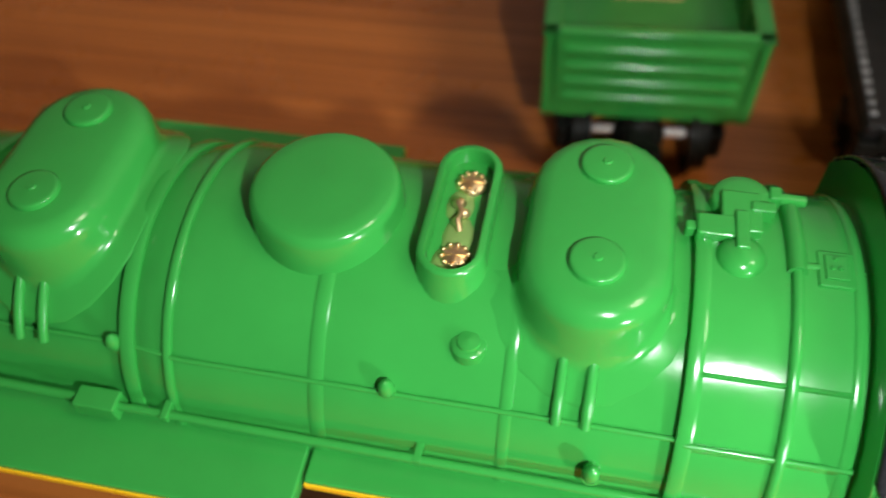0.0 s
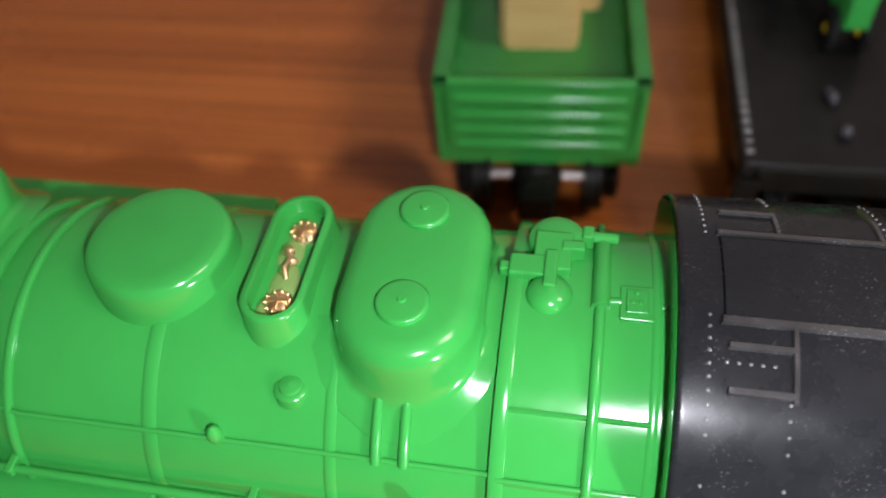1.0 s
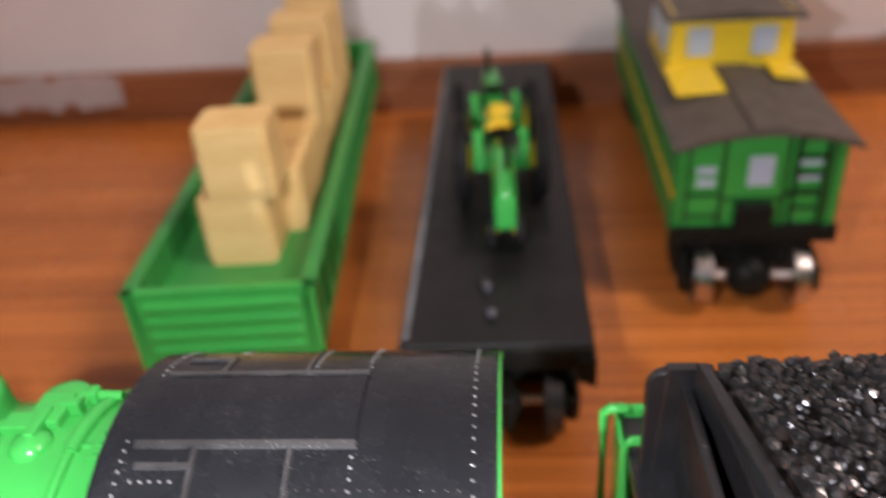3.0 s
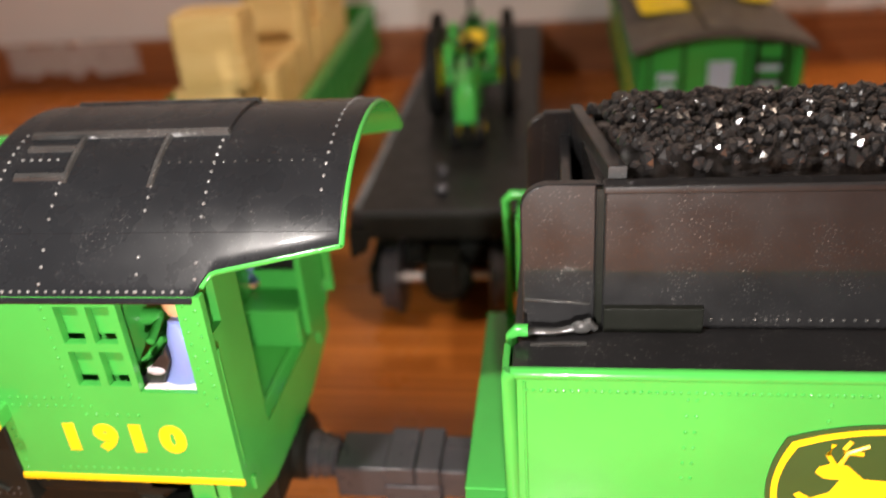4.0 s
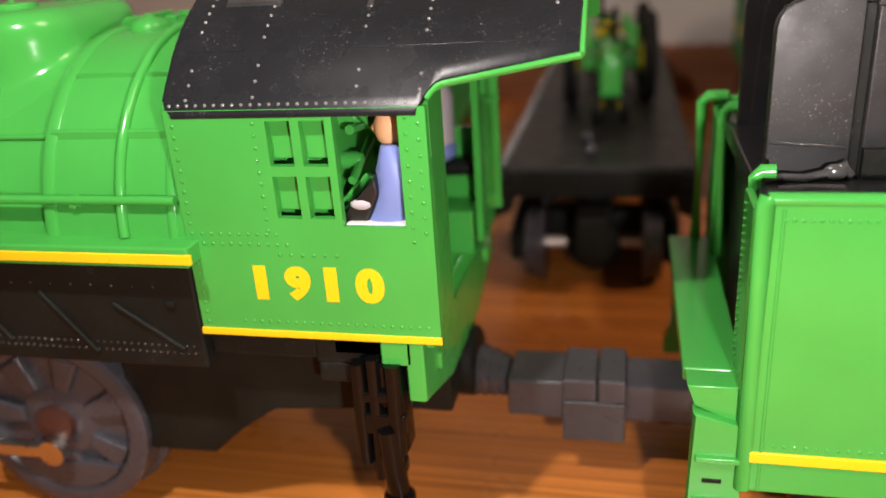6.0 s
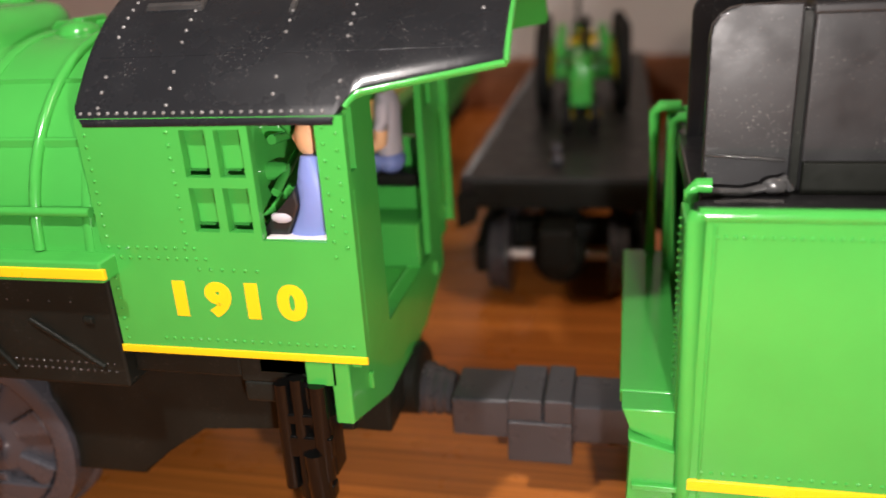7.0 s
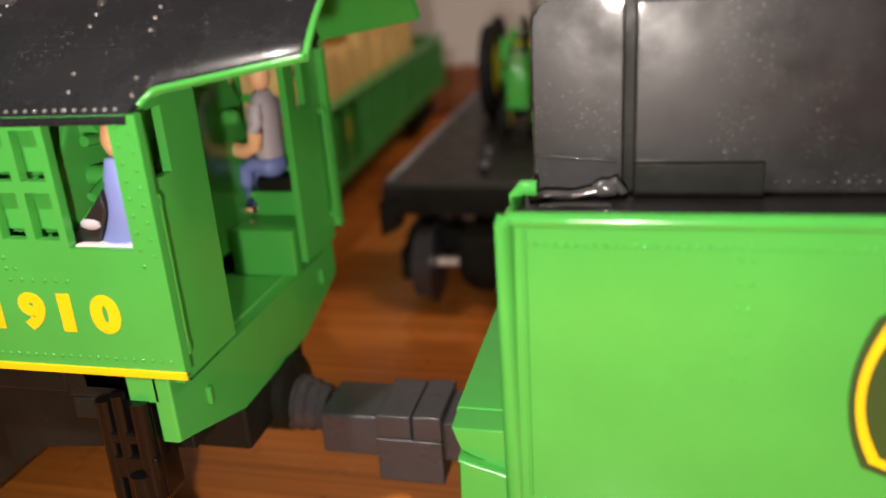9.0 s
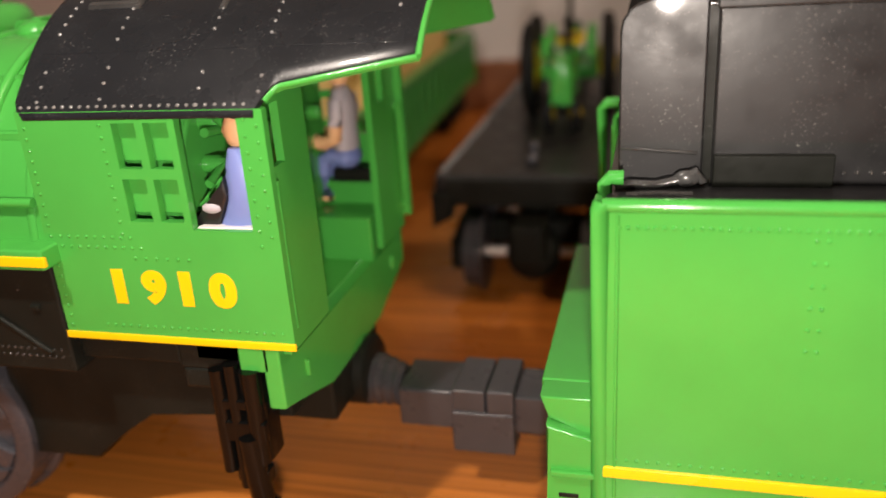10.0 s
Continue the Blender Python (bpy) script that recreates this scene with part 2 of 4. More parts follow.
def studs(bm, places, r=0.35, up=(0, 0, 1), mat=0):
    """Small domed rivet heads."""
    q = Vector(up).to_track_quat("Z", "Y").to_matrix()
    for p in places:
        p = Vector(p)
        turns = [k * math.pi / 3 for k in range(6)]
        low = [bm.verts.new(p + q @ Vector((r * math.cos(a), r * math.sin(a), -0.1))) for a in turns]
        mid = [bm.verts.new(p + q @ Vector((0.75 * r * math.cos(a), 0.75 * r * math.sin(a), 0.5 * r))) for a in turns]
        tip = bm.verts.new(p + q @ Vector((0, 0, 0.8 * r)))
        for i in range(6):
            bm.faces.new((low[i], low[(i + 1) % 6], mid[(i + 1) % 6], mid[i])).material_index = mat
            bm.faces.new((mid[i], mid[(i + 1) % 6], tip)).material_index = mat
    return bm


def pierced(bm, us, vs, holes, plane, at, thick, mat=0):
    """A plate on a grid of us by vs whose cells in holes stay open. plane "y": us are x, vs are z; plane "x": us are y, vs are z."""
    def put(u, v, d):
        return (u, at + d, v) if plane == "y" else (at + d, u, v)
    grid = [[[bm.verts.new(put(u, v, d)) for v in vs] for u in us] for d in (0, thick)]
    nu, nv = len(us) - 1, len(vs) - 1
    full = lambda i, j: 0 <= i < nu and 0 <= j < nv and (i, j) not in holes  # noqa: E731
    for i in range(nu):
        for j in range(nv):
            if not full(i, j):
                continue
            for g in grid:
                bm.faces.new((g[i][j], g[i + 1][j], g[i + 1][j + 1], g[i][j + 1])).material_index = mat
            for (a, b), (di, dj) in ((((i, j), (i + 1, j)), (0, -1)), (((i, j + 1), (i + 1, j + 1)), (0, 1)), (((i, j), (i, j + 1)), (-1, 0)), (((i + 1, j), (i + 1, j + 1)), (1, 0))):
                if not full(i + di, j + dj):
                    bm.faces.new((grid[0][a[0]][a[1]], grid[0][b[0]][b[1]], grid[1][b[0]][b[1]], grid[1][a[0]][a[1]])).material_index = mat
    bmesh.ops.delete(bm, geom=[v for v in bm.verts if not v.link_faces], context="VERTS")
    return bm


def B():
    return bmesh.new()

# ---- setting ----
bm = B()
box(bm, -900, 1100, -700, 388, -30, 0, 1.5)
tagged(part("table", bm, TABLE), "glossy orange-brown varnished wooden tabletop with fine grain", "table", kind="structure")
bm = B()
box(bm, -900, 1100, 388.2, 400, -30, 31, 1.0)
tagged(part("trim", bm, BOARD), "reddish wooden back board along the wall", "trim", kind="structure")
# the south, west and east walls are unseen, darkened so reflections stay dim
for name, b in (("wall_north", (-1500, 1700, 400.3, 480, -750, 1650)), ("wall_south", (-1500, 1700, -1780, -1700, -750, 1650)),
                ("wall_west", (-1580, -1500, -1700, 400, -750, 1650)), ("wall_east", (1700, 1780, -1700, 400, -750, 1650))):
    tagged(part(name, box(B(), *b), PLASTER if name == "wall_north" else DIM_WALL), "pale plastered room wall" if name == "wall_north" else "unseen room wall, grey to keep reflections dark", "wall", kind="structure")
tagged(part("ceiling", box(B(), -1580, 1780, -1780, 480, 1650, 1700), PLASTER), "pale plastered ceiling", "ceiling", kind="structure")
tagged(part("floor", box(B(), -1580, 1780, -1780, 480, -800, -750), FLOORING), "dark floor under the table", "floor", kind="structure")


def arch(y):
    """Height of the cab roof's outside over the loco's middle line."""
    y = abs(y)
    if y < 27.5:
        return 68.9 + 34.9 * math.sqrt(1 - (y / 36) ** 2)
    return 68.9 + 34.9 * math.sqrt(1 - (27.5 / 36) ** 2) - 1.15 * (y - 27.5)


def digit(ch, x, z, high, y, parent, wide=1.0):
    cu = bpy.data.curves.new("digit", "FONT")
    cu.body, cu.size, cu.extrude, cu.offset = ch, 1.0, 0.02, 0.065
    tmp = bpy.data.objects.new("digit", cu)
    scene.collection.objects.link(tmp)
    bpy.context.view_layer.update()
    me = bpy.data.meshes.new_from_object(tmp.evaluated_get(bpy.context.evaluated_depsgraph_get()))
    bpy.data.objects.remove(tmp)
    xs, ys = [v.co.x for v in me.vertices], [v.co.y for v in me.vertices]
    k = high / (max(ys) - min(ys))
    for v in me.vertices:
        v.co = Vector(((v.co.x - min(xs)) * k * wide + x, y - v.co.z * 2 - 0.05, (v.co.y - min(ys)) * k + z)) * MM
    me.materials.clear()
    me.materials.append(YELLOW)
    ob = new("digit", me)
    ob.parent = parent
    return tagged(ob, "yellow painted numeral")


# ---- locomotive ----
def build_locomotive():
    loco = thing("toy_locomotive", 0, 3, 0, label="bright green toy steam locomotive with black cab roof, on the tabletop", category="toy train")
    AX, R = 62.0, 31.0

    bm = B()
    prof = [(0.5, -172), (24, -171.5), (27, -169), (27.5, -150), (28.6, -104), (29.6, -103), (30.3, -99), (30.4, -96), (31, -94), (31, 12), (0.5, 12)]
    lathe(bm, prof, (0, 0, AX), "x", 64)
    boiler = part("boiler", bm, GREEN, loco, "glossy bright green boiler shell", smooth=40)
    bm = B()
    lathe(bm, [(20, -12.5), (32.4, -12), (32.6, -11), (32.6, 14), (20, 14)], (0, 0, AX), "x", 64)
    part("firebox", bm, GREEN, loco)
    for x, w, r in ((-142, 2.2, 29.0), (-104.5, 2.6, 30.4), (-96.5, 1.5, 31.3), (-70, 2.6, 31.35), (-38.5, 2.0, 31.35), (-11.2, 2.4, 33.0), (11.5, 1.5, 33.0)):
        bm = B()
        lathe(bm, [(25, x - w / 2 - 0.4), (r - 0.25, x - w / 2), (r + 0.02, x - w / 4), (r + 0.02, x + w / 4), (r - 0.25, x + w / 2), (25, x + w / 2 + 0.4)], (0, 0, AX), "x", 64)
        part("boiler_band", bm, GREEN, loco)

    # domes
    def skirt(cx, hx, hy, z_top, rim, name, label=""):
        bm = B()
        rings = []
        for grow, f in ((4.8, 0.0), (4.4, 0.06), (1.7, 0.09), (0.7, 0.16), (0.3, 0.4), (0.1, 0.8)):
            ring = []
            for x, y, _ in stadium(cx, 0, hx + grow, hy + grow, 0):
                low = AX + math.sqrt(max(R * R - y * y, 0)) - 0.3
                ring.append((x, y, low + f * max(z_top - rim - low, 0.6)))
            rings.append(ring)
        for cut, z in ((0, z_top - rim), (rim * 0.1, z_top - rim * 0.62), (rim * 0.4, z_top - rim * 0.22), (rim, z_top)):
            rings.append(stadium(cx, 0, hx - cut, hy - cut, z))
        for k, cut in ((0.5, 0.0), (0.15, 0.0)):
            rings.append([(cx + (x - cx) * k, y * k, z_top + 0.6 * (1 - k)) for x, y, _ in rings[len(rings) - 1 if k == 0.5 else -2]])
        loft(bm, rings)
        return part(name, bm, GREEN, loco, label, smooth=50)

    for cx, zt in ((-27.6, 99.6), (-120.5, 99.0)):
        dome = skirt(cx, 11.7, 19.4, zt, 3.7, "sand_dome", "rounded oblong green sand dome")
        for dy in (-9.2, 10.5):
            bm = B()
            lathe(bm, [(4.3, -1), (4.3, 0.75), (4.0, 1.05), (3.5, 1.15), (0.8, 1.35), (0.6, 1.6), (0.1, 1.6)], (cx, dy, zt), "z", 28)
            part("hatch", bm, GREEN, dome)
        for dx in (-3.0, 1.6):
            bm = B()
            pts = [(cx + dx, -31.9 * math.sin(a), AX + 31.9 * math.cos(a)) for a in [0.56 + 0.06 * k for k in range(8)]]
            pipe(bm, pts, 0.9)
            ball(bm, pts[0], 1.2, 1.4, 1.6)
            part("sand_pipe", bm, GREEN, dome)
    bm = B()
    lathe(bm, [(15.2, -17.5), (14.2, -14.6), (13.5, -12.4), (13.3, -6.0), (13.0, -2.4), (12.5, -0.95), (11.5, -0.25), (9, 0.05), (0.2, 0.3)], (-73.2, 1.0, 98.6), "z", 48)
    part("steam_dome", bm, GREEN, loco, "smooth round green dome", smooth=50)

    # open capsule with two screws
    bm = B()
    cx, cy = -50.2, 1.5
    rings = [stadium(cx, cy, 7.6, 16.4, 88), stadium(cx, cy, 6.0, 14.9, 90.5), stadium(cx, cy, 5.6, 14.4, 95.5), stadium(cx, cy, 5.2, 14.0, 96.2), stadium(cx, cy, 4.3, 13.1, 96.2), stadium(cx, cy, 4.0, 12.8, 95.6), stadium(cx, cy, 3.9, 12.7, 93.3)]
    rings[0] = [(x, y, AX + math.sqrt(max(R * R - y * y, 0)) - 1.5) for x, y, _ in rings[0]]
    loft(bm, rings)
    well = part("generator_well", bm, GREEN, loco, "open oval green recess holding brass screws", smooth=50)
    for y, r in ((8.4, 2.5), (-7.4, 2.5)):
        bm = B()
        lathe(bm, [(r, 0), (r, 0.5), (r * 0.8, 1.1), (r * 0.3, 1.4), (0.1, 1.4)], (cx + 0.6, y, 93.4), "z", 16)
        box(bm, cx + 0.6 - r * 0.7, cx + 0.6 + r * 0.7, y - 0.28, y + 0.28, 94.6, 95.1)
        box(bm, cx + 0.32, cx + 0.88, y - r * 0.7, y + r * 0.7, 94.6, 95.08)
        for k in range(10):
            a = 2 * math.pi * k / 10 + 0.2
            ball(bm, (cx + 0.6 + r * 0.86 * math.cos(a), y + r * 0.86 * math.sin(a), 94.3), 0.42, 0.42, 0.5, 8)
        part("screw", bm, BRASS, well, "shiny brass screw head")
    bm = B()
    pipe(bm, [(cx - 1.0, 4.6, 93.8), (cx - 0.7, 2.9, 95.0), (cx + 0.1, 1.2, 94.5), (cx - 0.2, -0.6, 94.9), (cx + 0.3, -2.2, 93.8)], 0.6)
    ball(bm, (cx - 0.7, 3.2, 94.5), 1.3, 1.2, 1.0, 8)
    ball(bm, (cx + 0.5, 1.4, 94.2), 1.1, 0.9, 0.9, 8)
    ball(bm, (cx - 0.5, -0.4, 94.1), 0.9, 1.1, 0.8, 8)
    part("wire", bm, BRASS, well, "twisted brass contact wire")

    bm = B()
    for dx, dy, dz, a, b in ((0.2, -3.0, 93.3, 2.6, 4.6), (-0.6, 3.6, 93.3, 2.4, 3.8), (0.4, 9.0, 93.3, 2.9, 3.0), (-1.2, -8.0, 93.2, 2.0, 2.8)):
        ball(bm, (cx + dx, dy, dz), a, b, 0.8, 12)
    part("glue", bm, plastic("cloudy_glue", (0.20, 0.34, 0.09), 0.18, 0.2, wave=0.5, spec=0.8), well, "cloudy yellowish glue")

    # small fittings on the boiler
    bm = B()
    lathe(bm, [(3.0, -2), (2.9, 0.0), (2.4, 0.4), (2.0, 0.4), (1.8, 0.9), (0.2, 1.3)], (-45.5, -18.6, 86.9), "z", 20)
    part("washout_plug", bm, GREEN, loco)
    for x, y, z in ((-57.8, -25.4, 80.4), (-24.0, -31.0, 73.6), (-107, -24.0, 78.6)):
        bm = B()
        ball(bm, (x, y - 0.3, z + 0.6), 1.4, 1.4, 2.3, 12)
        rod(bm, (x, y + 3, z - 2), (x, y - 0.6, z - 0.6), 1.5, 12)
        part("handrail_post", bm, GREEN, loco)
    bm = B()
    pipe(bm, [(-165, -23.0, 77.7), (-105, -23.8, 78.3), (-94, -25.8, 79.6), (-13, -25.8, 79.6), (-11, -27.0, 80.6), (13, -27.0, 80.6)], 0.48)
    part("handrail", bm, GREEN, loco)
    bm = B()
    pipe(bm, [(-160, -30.6, 69.6), (-113, -31.2, 69.6)], 0.9)
    box(bm, -114, -106, -33.6, -29.5, 67.6, 71.6, 0.4)
    pipe(bm, [(-106, -31.8, 70.0), (-60, -32.2, 70.4), (13, -32.6, 70.6)], 0.8)
    for x in (-97, -52, -6):
        box(bm, x - 0.7, x + 0.7, -33.0, -29.5, 69.2, 71.2, 0.2)
    part("air_pipe", bm, GREEN, loco)

    # turret, pop valves and pipes on the firebox top
    bm = B()
    lathe(bm, [(5.0, -3), (5.0, 0.9), (4.5, 1.6), (3.0, 2.0), (0.2, 2.4)], (-5.2, 11.6, 93.4), "z", 24)
    box(bm, -8.8, -2.4, 3.4, 11.8, 91, 96.2, 0.5)
    rod(bm, (-2.6, 12.6, 94.4), (5.0, 13.4, 93.4), 1.0, 10)
    box(bm, -1.0, 1.0, 11.4, 14.2, 92.4, 95.6, 0.4)
    part("turret", bm, GREEN, loco)
    bm = B()
    lathe(bm, [(4.2, -4), (3.9, 0.4), (3.3, 1.6), (2.0, 2.2), (0.2, 2.6)], (-5.6, -0.6, 94.0), "z", 24)
    lathe(bm, [(2.6, -4), (2.4, -0.6), (1.4, 0.2), (0.2, 0.4)], (-5.6, -5.4, 93.2), "z", 18)
    box(bm, -6.8, -4.6, -0.6, 7, 94.4, 97.0, 0.4)
    box(bm, -12.6, -6.4, 1.8, 6.2, 93.0, 96.4, 0.5)
    box(bm, -14.2, -12.2, 3.0, 5.0, 93.4, 95.6, 0.4)
    box(bm, -4.2, -0.4, 7.6, 9.6, 93.6, 96.6, 0.3)
    part("whistle", bm, GREEN, loco)
    bm = B()
    pts = [(2.6, (32.9) * math.sin(a), AX + 32.9 * math.cos(a)) for a in [-1.5 + 0.125 * k for k in range(25)]]
    pipe(bm, pts, 0.9, 10)
    pipe(bm, [(2.6, 32.9 * math.sin(a), AX + 32.9 * math.cos(a)) for a in (-0.08, 0.08, 0.24, 0.4)], 1.5, 12)
    part("steam_pipe", bm, GREEN, loco)
    bm = B()
    box(bm, 5.6, 11.0, -4.4, 2.4, 92.2, 94.9, 0.35)
    box(bm, 6.6, 10.0, -3.2, 1.4, 94.8, 95.3, 0.2)
    rod(bm, (3, -0.8, 94.3), (6, -0.8, 94.3), 0.7)
    rod(bm, (11, -1.0, 94.0), (13.4, -1.0, 94.0), 0.8)
    studs(bm, [(7.6, -1.2, 95.3), (8.8, -1.2, 95.3), (8.2, 0.6, 95.3)], 0.5)
    part("check_valve", bm, GREEN, loco)
    bm = B()
    for a in (-0.62, -0.98):
        y, z = 32.7 * math.sin(a), AX + 32.7 * math.cos(a)
        box(bm, -10, 2, y - 0.3, y + 0.3, z - 0.6, z + 0.3)
        box(bm, 3.4, 11, y - 0.3, y + 0.3, z - 0.6, z + 0.3)
    part("seam", bm, GREEN, loco)

    # running boards with yellow edge
    for s, name in ((-1, "running_board"), (1, "running_board")):
        bm = B()
        e, w = sorted((s * 26, s * 37)), sorted((s * 26, s * 44))
        box(bm, -71.6, 16.0, e[0], e[1], 60.6, 64.2, 0.5)
        box(bm, -165, -72.2, w[0], w[1], 60.6, 64.4, 0.5)
        part(name, bm, GREEN, loco)
        for x0, x1, yy in ((-71.6, 16.6, 37.0), (-165, -72.2, 44.0)):
            lo = sorted((s * (yy - 0.4), s * (yy + 0.35)))
            part("edge_stripe", box(B(), x0, x1, lo[0], lo[1], 61.4, 63.1, 0.15), YELLOW, loco, "thin yellow edge stripe")
    # frame, ashpan and rods, black
    bm = B()
    box(bm, -160, 13.6, -33.2, 33.2, 40, 60.4, 0.6)
    prism(bm, [(-10, 16), (6.5, 16.3), (12.5, 22.5), (20.5, 28), (49, 29.5), (49, 41), (33, 41), (33, 47), (-10, 47)], "y", -25.4, 25.4, 0.5)
    box(bm, 13.5, 33, -31, 31, 42, 47.4, 0.6)
    box(bm, 33, 49, -31, 31, 37.6, 41.5, 0.6)
    box(bm, 40, 51.5, -13, 13, 20.8, 31.0, 0.8)
    lathe(bm, [(7.4, 49), (7.4, 53.4), (6.4, 54.2), (0.3, 54.2)], (0, 3.4, 23.4), "x", 24)
    box(bm, 32.8, 49, -31, -28, 41.4, 47.2, 0.4)
    for x0, z0, x1, z1 in ((-16.5, 54, -7.6, 42.4), (-2.2, 52.2, 9.7, 43.8), (-33, 54, -25, 44)):
        rod(bm, (x0, -33.5, z0), (x1, -33.3, z1), 0.5)
    box(bm, 7.8, 9.6, -33.8, -32.5, 51.8, 53.0, 0.3)
    frame_part = part("frame", bm, BLACK_MATT, loco, "matt black underframe and ashpan")
    bm = B()
    studs(bm, [(float(x), -33.2, z) for x in np.arange(-60, 12, 1.35) for z in (43.0, 44.4)] + [(float(x), -33.2, 55.5) for x in np.arange(-58, 10, 4.0)], 0.24, (0, -1, 0))
    tagged(part("rivets", bm, WORN_GLINT, frame_part, smooth=180), kind="stuff")
    part("hanger", box(B(), 45, 50.4, -33, -30, 42.6, 47.2, 0.4), GREEN, loco)
    for x, z0, z1, r in ((40.8, 24, 43, 1.3), (43.4, 21, 44, 1.2), (46.8, 26, 43, 1.5)):
        part("pipe", rod(B(), (x, -33.8, z0), (x, -33.2, z1), r, 12), GLOSS, loco, "glossy black pipe")
    bm = B()
    box(bm, 40.2, 48.4, -33.2, -28, 25.4, 43, 0.9)
    box(bm, 39.0, 41.0, -32.6, -28, 28, 42, 0.7)
    box(bm, 41, 48.6, -34.6, -33.0, 30, 34, 0.4)
    box(bm, 40.4, 47, -34.4, -33.0, 36, 38, 0.4)
    box(bm, 42, 48, -34.6, -32, 22, 25, 0.5)
    part("injector", bm, GLOSS, loco, "glossy black injector below the cab")
    bm = B()
    pipe(bm, [(45.4, -34, 31), (45.8, -34.4, 24), (46.3, -34.6, 19), (46.4, -34.6, 18.4)], 2.0, 14)
    lathe(bm, [(2.0, 5), (2.8, 4), (2.9, 1.2), (2.3, 0.0), (0.2, 0.0)], (46.4, -34.6, 14.2), "z", 16)
    part("overflow_pipe", bm, GLOSS, loco, "glossy black overflow pipe")

    # wheels
    def driver(x, s):
        y = s * 24.6
        bm = B()
        prof = [(3.0, 1.6), (7.5, 1.4), (8.4, 0.4), (13.8, 0.2), (15.4, 0.9), (16.0, 2.4), (16.8, 2.8), (19.2, 2.8), (20.0, 2.2), (20.2, -4.5), (21.2, -4.9), (21.3, -6.4), (2, -6.4)]
        lathe(bm, [(r, h * s) for r, h in prof], (x, y, 21.4), "y", 48)
        w = part("driving_wheel", bm, GREY, loco, "grey cast driving wheel")
        for k in range(7):
            a = 2 * math.pi * k / 7 + 0.35
            ca, sa = math.cos(a), math.sin(a)
            corners = [(7.6, -1.5), (15.2, -2.9), (15.2, 2.9), (7.6, 1.5)]
            bm = B()
            lo, hi = sorted((y + s * 0.1, y + s * 2.0))
            prism(bm, [(x + r * ca - d * sa, 21.4 + r * sa + d * ca) for r, d in corners], "y", lo, hi, 0.5)
            part("web_boss", bm, GREY, w)
        bm = B()
        lathe(bm, [(3.9, 1.2 * s), (3.9, 3.2 * s), (2.6, 3.8 * s), (0.2, 4.0 * s)], (x, y, 21.4), "y", 20)
        part("hub", bm, RED, w, "rusty red hub cap")
        bm = B()
        prism(bm, [(x + 15.6 * math.cos(a), 21.4 + 15.6 * math.sin(a)) for a in [-2.5 + 0.17 * k for k in range(12)]], "y", *sorted((y + s * 0.3, y + s * 2.5)), 0.4)
        part("counterweight", bm, GREY, w)
    for x in (-27.0, -72.0, -117.0):
        for s in (-1, 1):
            driver(x, s)
    bm = B()
    box(bm, -119, -24.4, -30.4, -28.9, 15, 18, 0.5)
    for x in (-27.0, -72.0, -117.0):
        lathe(bm, [(2.8, -2.2), (2.8, 0), (0.3, 0)], (x, -28.4, 16.5), "y", 16)
    part("side_rod", bm, STEEL, loco)

    # ---- cab ----
    xs = [14, 30.6, 34.6, 36.0, 40.0, 41.2, 51.2, 55.4]
    zs = [47.8, 66.8, 68.0, 74.8, 76.4, 83.4, 84.6, 85.2]
    holes = {(1, 2), (1, 4), (3, 2), (3, 4)} | {(5, j) for j in range(1, 6)}
    for s in (-1, 1):
        bm = B()
        pierced(bm, xs, zs, holes, "y", -33 if s < 0 else 31.5, 1.5)
        side = part("cab_side", bm, GREEN, loco, "green cab side with four small panes and an open window", smooth=0)
        bm = B()
        y = s * 33.0
        up = (0, s, 0)
        spots = [(15.2, y, z) for z in np.arange(49.5, 85, 1.75)] + [(54.2, y, z) for z in np.arange(66, 85, 2.4)] + [(52.3, y, z) for z in np.arange(64.5, 85, 2.4)]
        spots += [(28.6, y, z) for z in np.arange(66, 85, 1.9)] + [(x, y, 65.3) for x in np.arange(17, 30, 1.6)] + [(x, y, 63.6) for x in np.arange(17, 32, 1.6)]
        spots += [(x, y, 61.9) for x in np.arange(30, 40, 1.9)] + [(x, y, 49.9) for x in np.arange(22, 55, 1.5)]
        studs(bm, [(float(a), b, float(c)) for a, b, c in spots], 0.32, up)
        tagged(part("rivets", bm, GREEN, side, smooth=180), kind="stuff")
        lo = sorted((s * 32.9, s * 33.35))
        part("edge_stripe", box(B(), 13.8, 55.6 if s < 0 else 52.0, lo[0], lo[1], 47.1, 48.3, 0.1), YELLOW, loco, "thin yellow edge stripe")
        if s < 0:
            # panes stop short right and below; the dark gap stands for recess shadow
            for x0, x1 in ((30.0, 33.9), (35.4, 39.3)):
                for z0, z1 in ((69.0, 75.4), (77.3, 84.0)):
                    part("blind_pane", box(B(), x0, x1, -31.3, -30.7, z0, z1, 0.1), GREEN, side)
            part("window_ledge", box(B(), 41.3, 51.1, -32.0, -27.0, 66.4, 67.0, 0.15), PALE, side, "pale window ledge")
            for ch, x, w in (("1", 24.9, 1.25), ("9", 30.2, 1.12), ("1", 37.0, 1.25), ("0", 42.1, 1.15)):
                digit(ch, x, 53.9, 6.0, -33.0, side, w)
    bm = B()
    ys = [-30 + 3 * k for k in range(21)]
    prism(bm, [(-32, 47.6), (32, 47.6)] + [(y, arch(y) - 1.3) for y in (32, *reversed(ys), -32)], "x", 13.2, 14.4)
    part("cab_front", bm, GREEN, loco)
    # backhead with its fittings
    bm = B()
    prism(bm, [(-28.5, 47.6), (28.5, 47.6), (28.5, 76), (18, 90), (-18, 90), (-28.5, 76)], "x", 14.4, 38, 0.8)
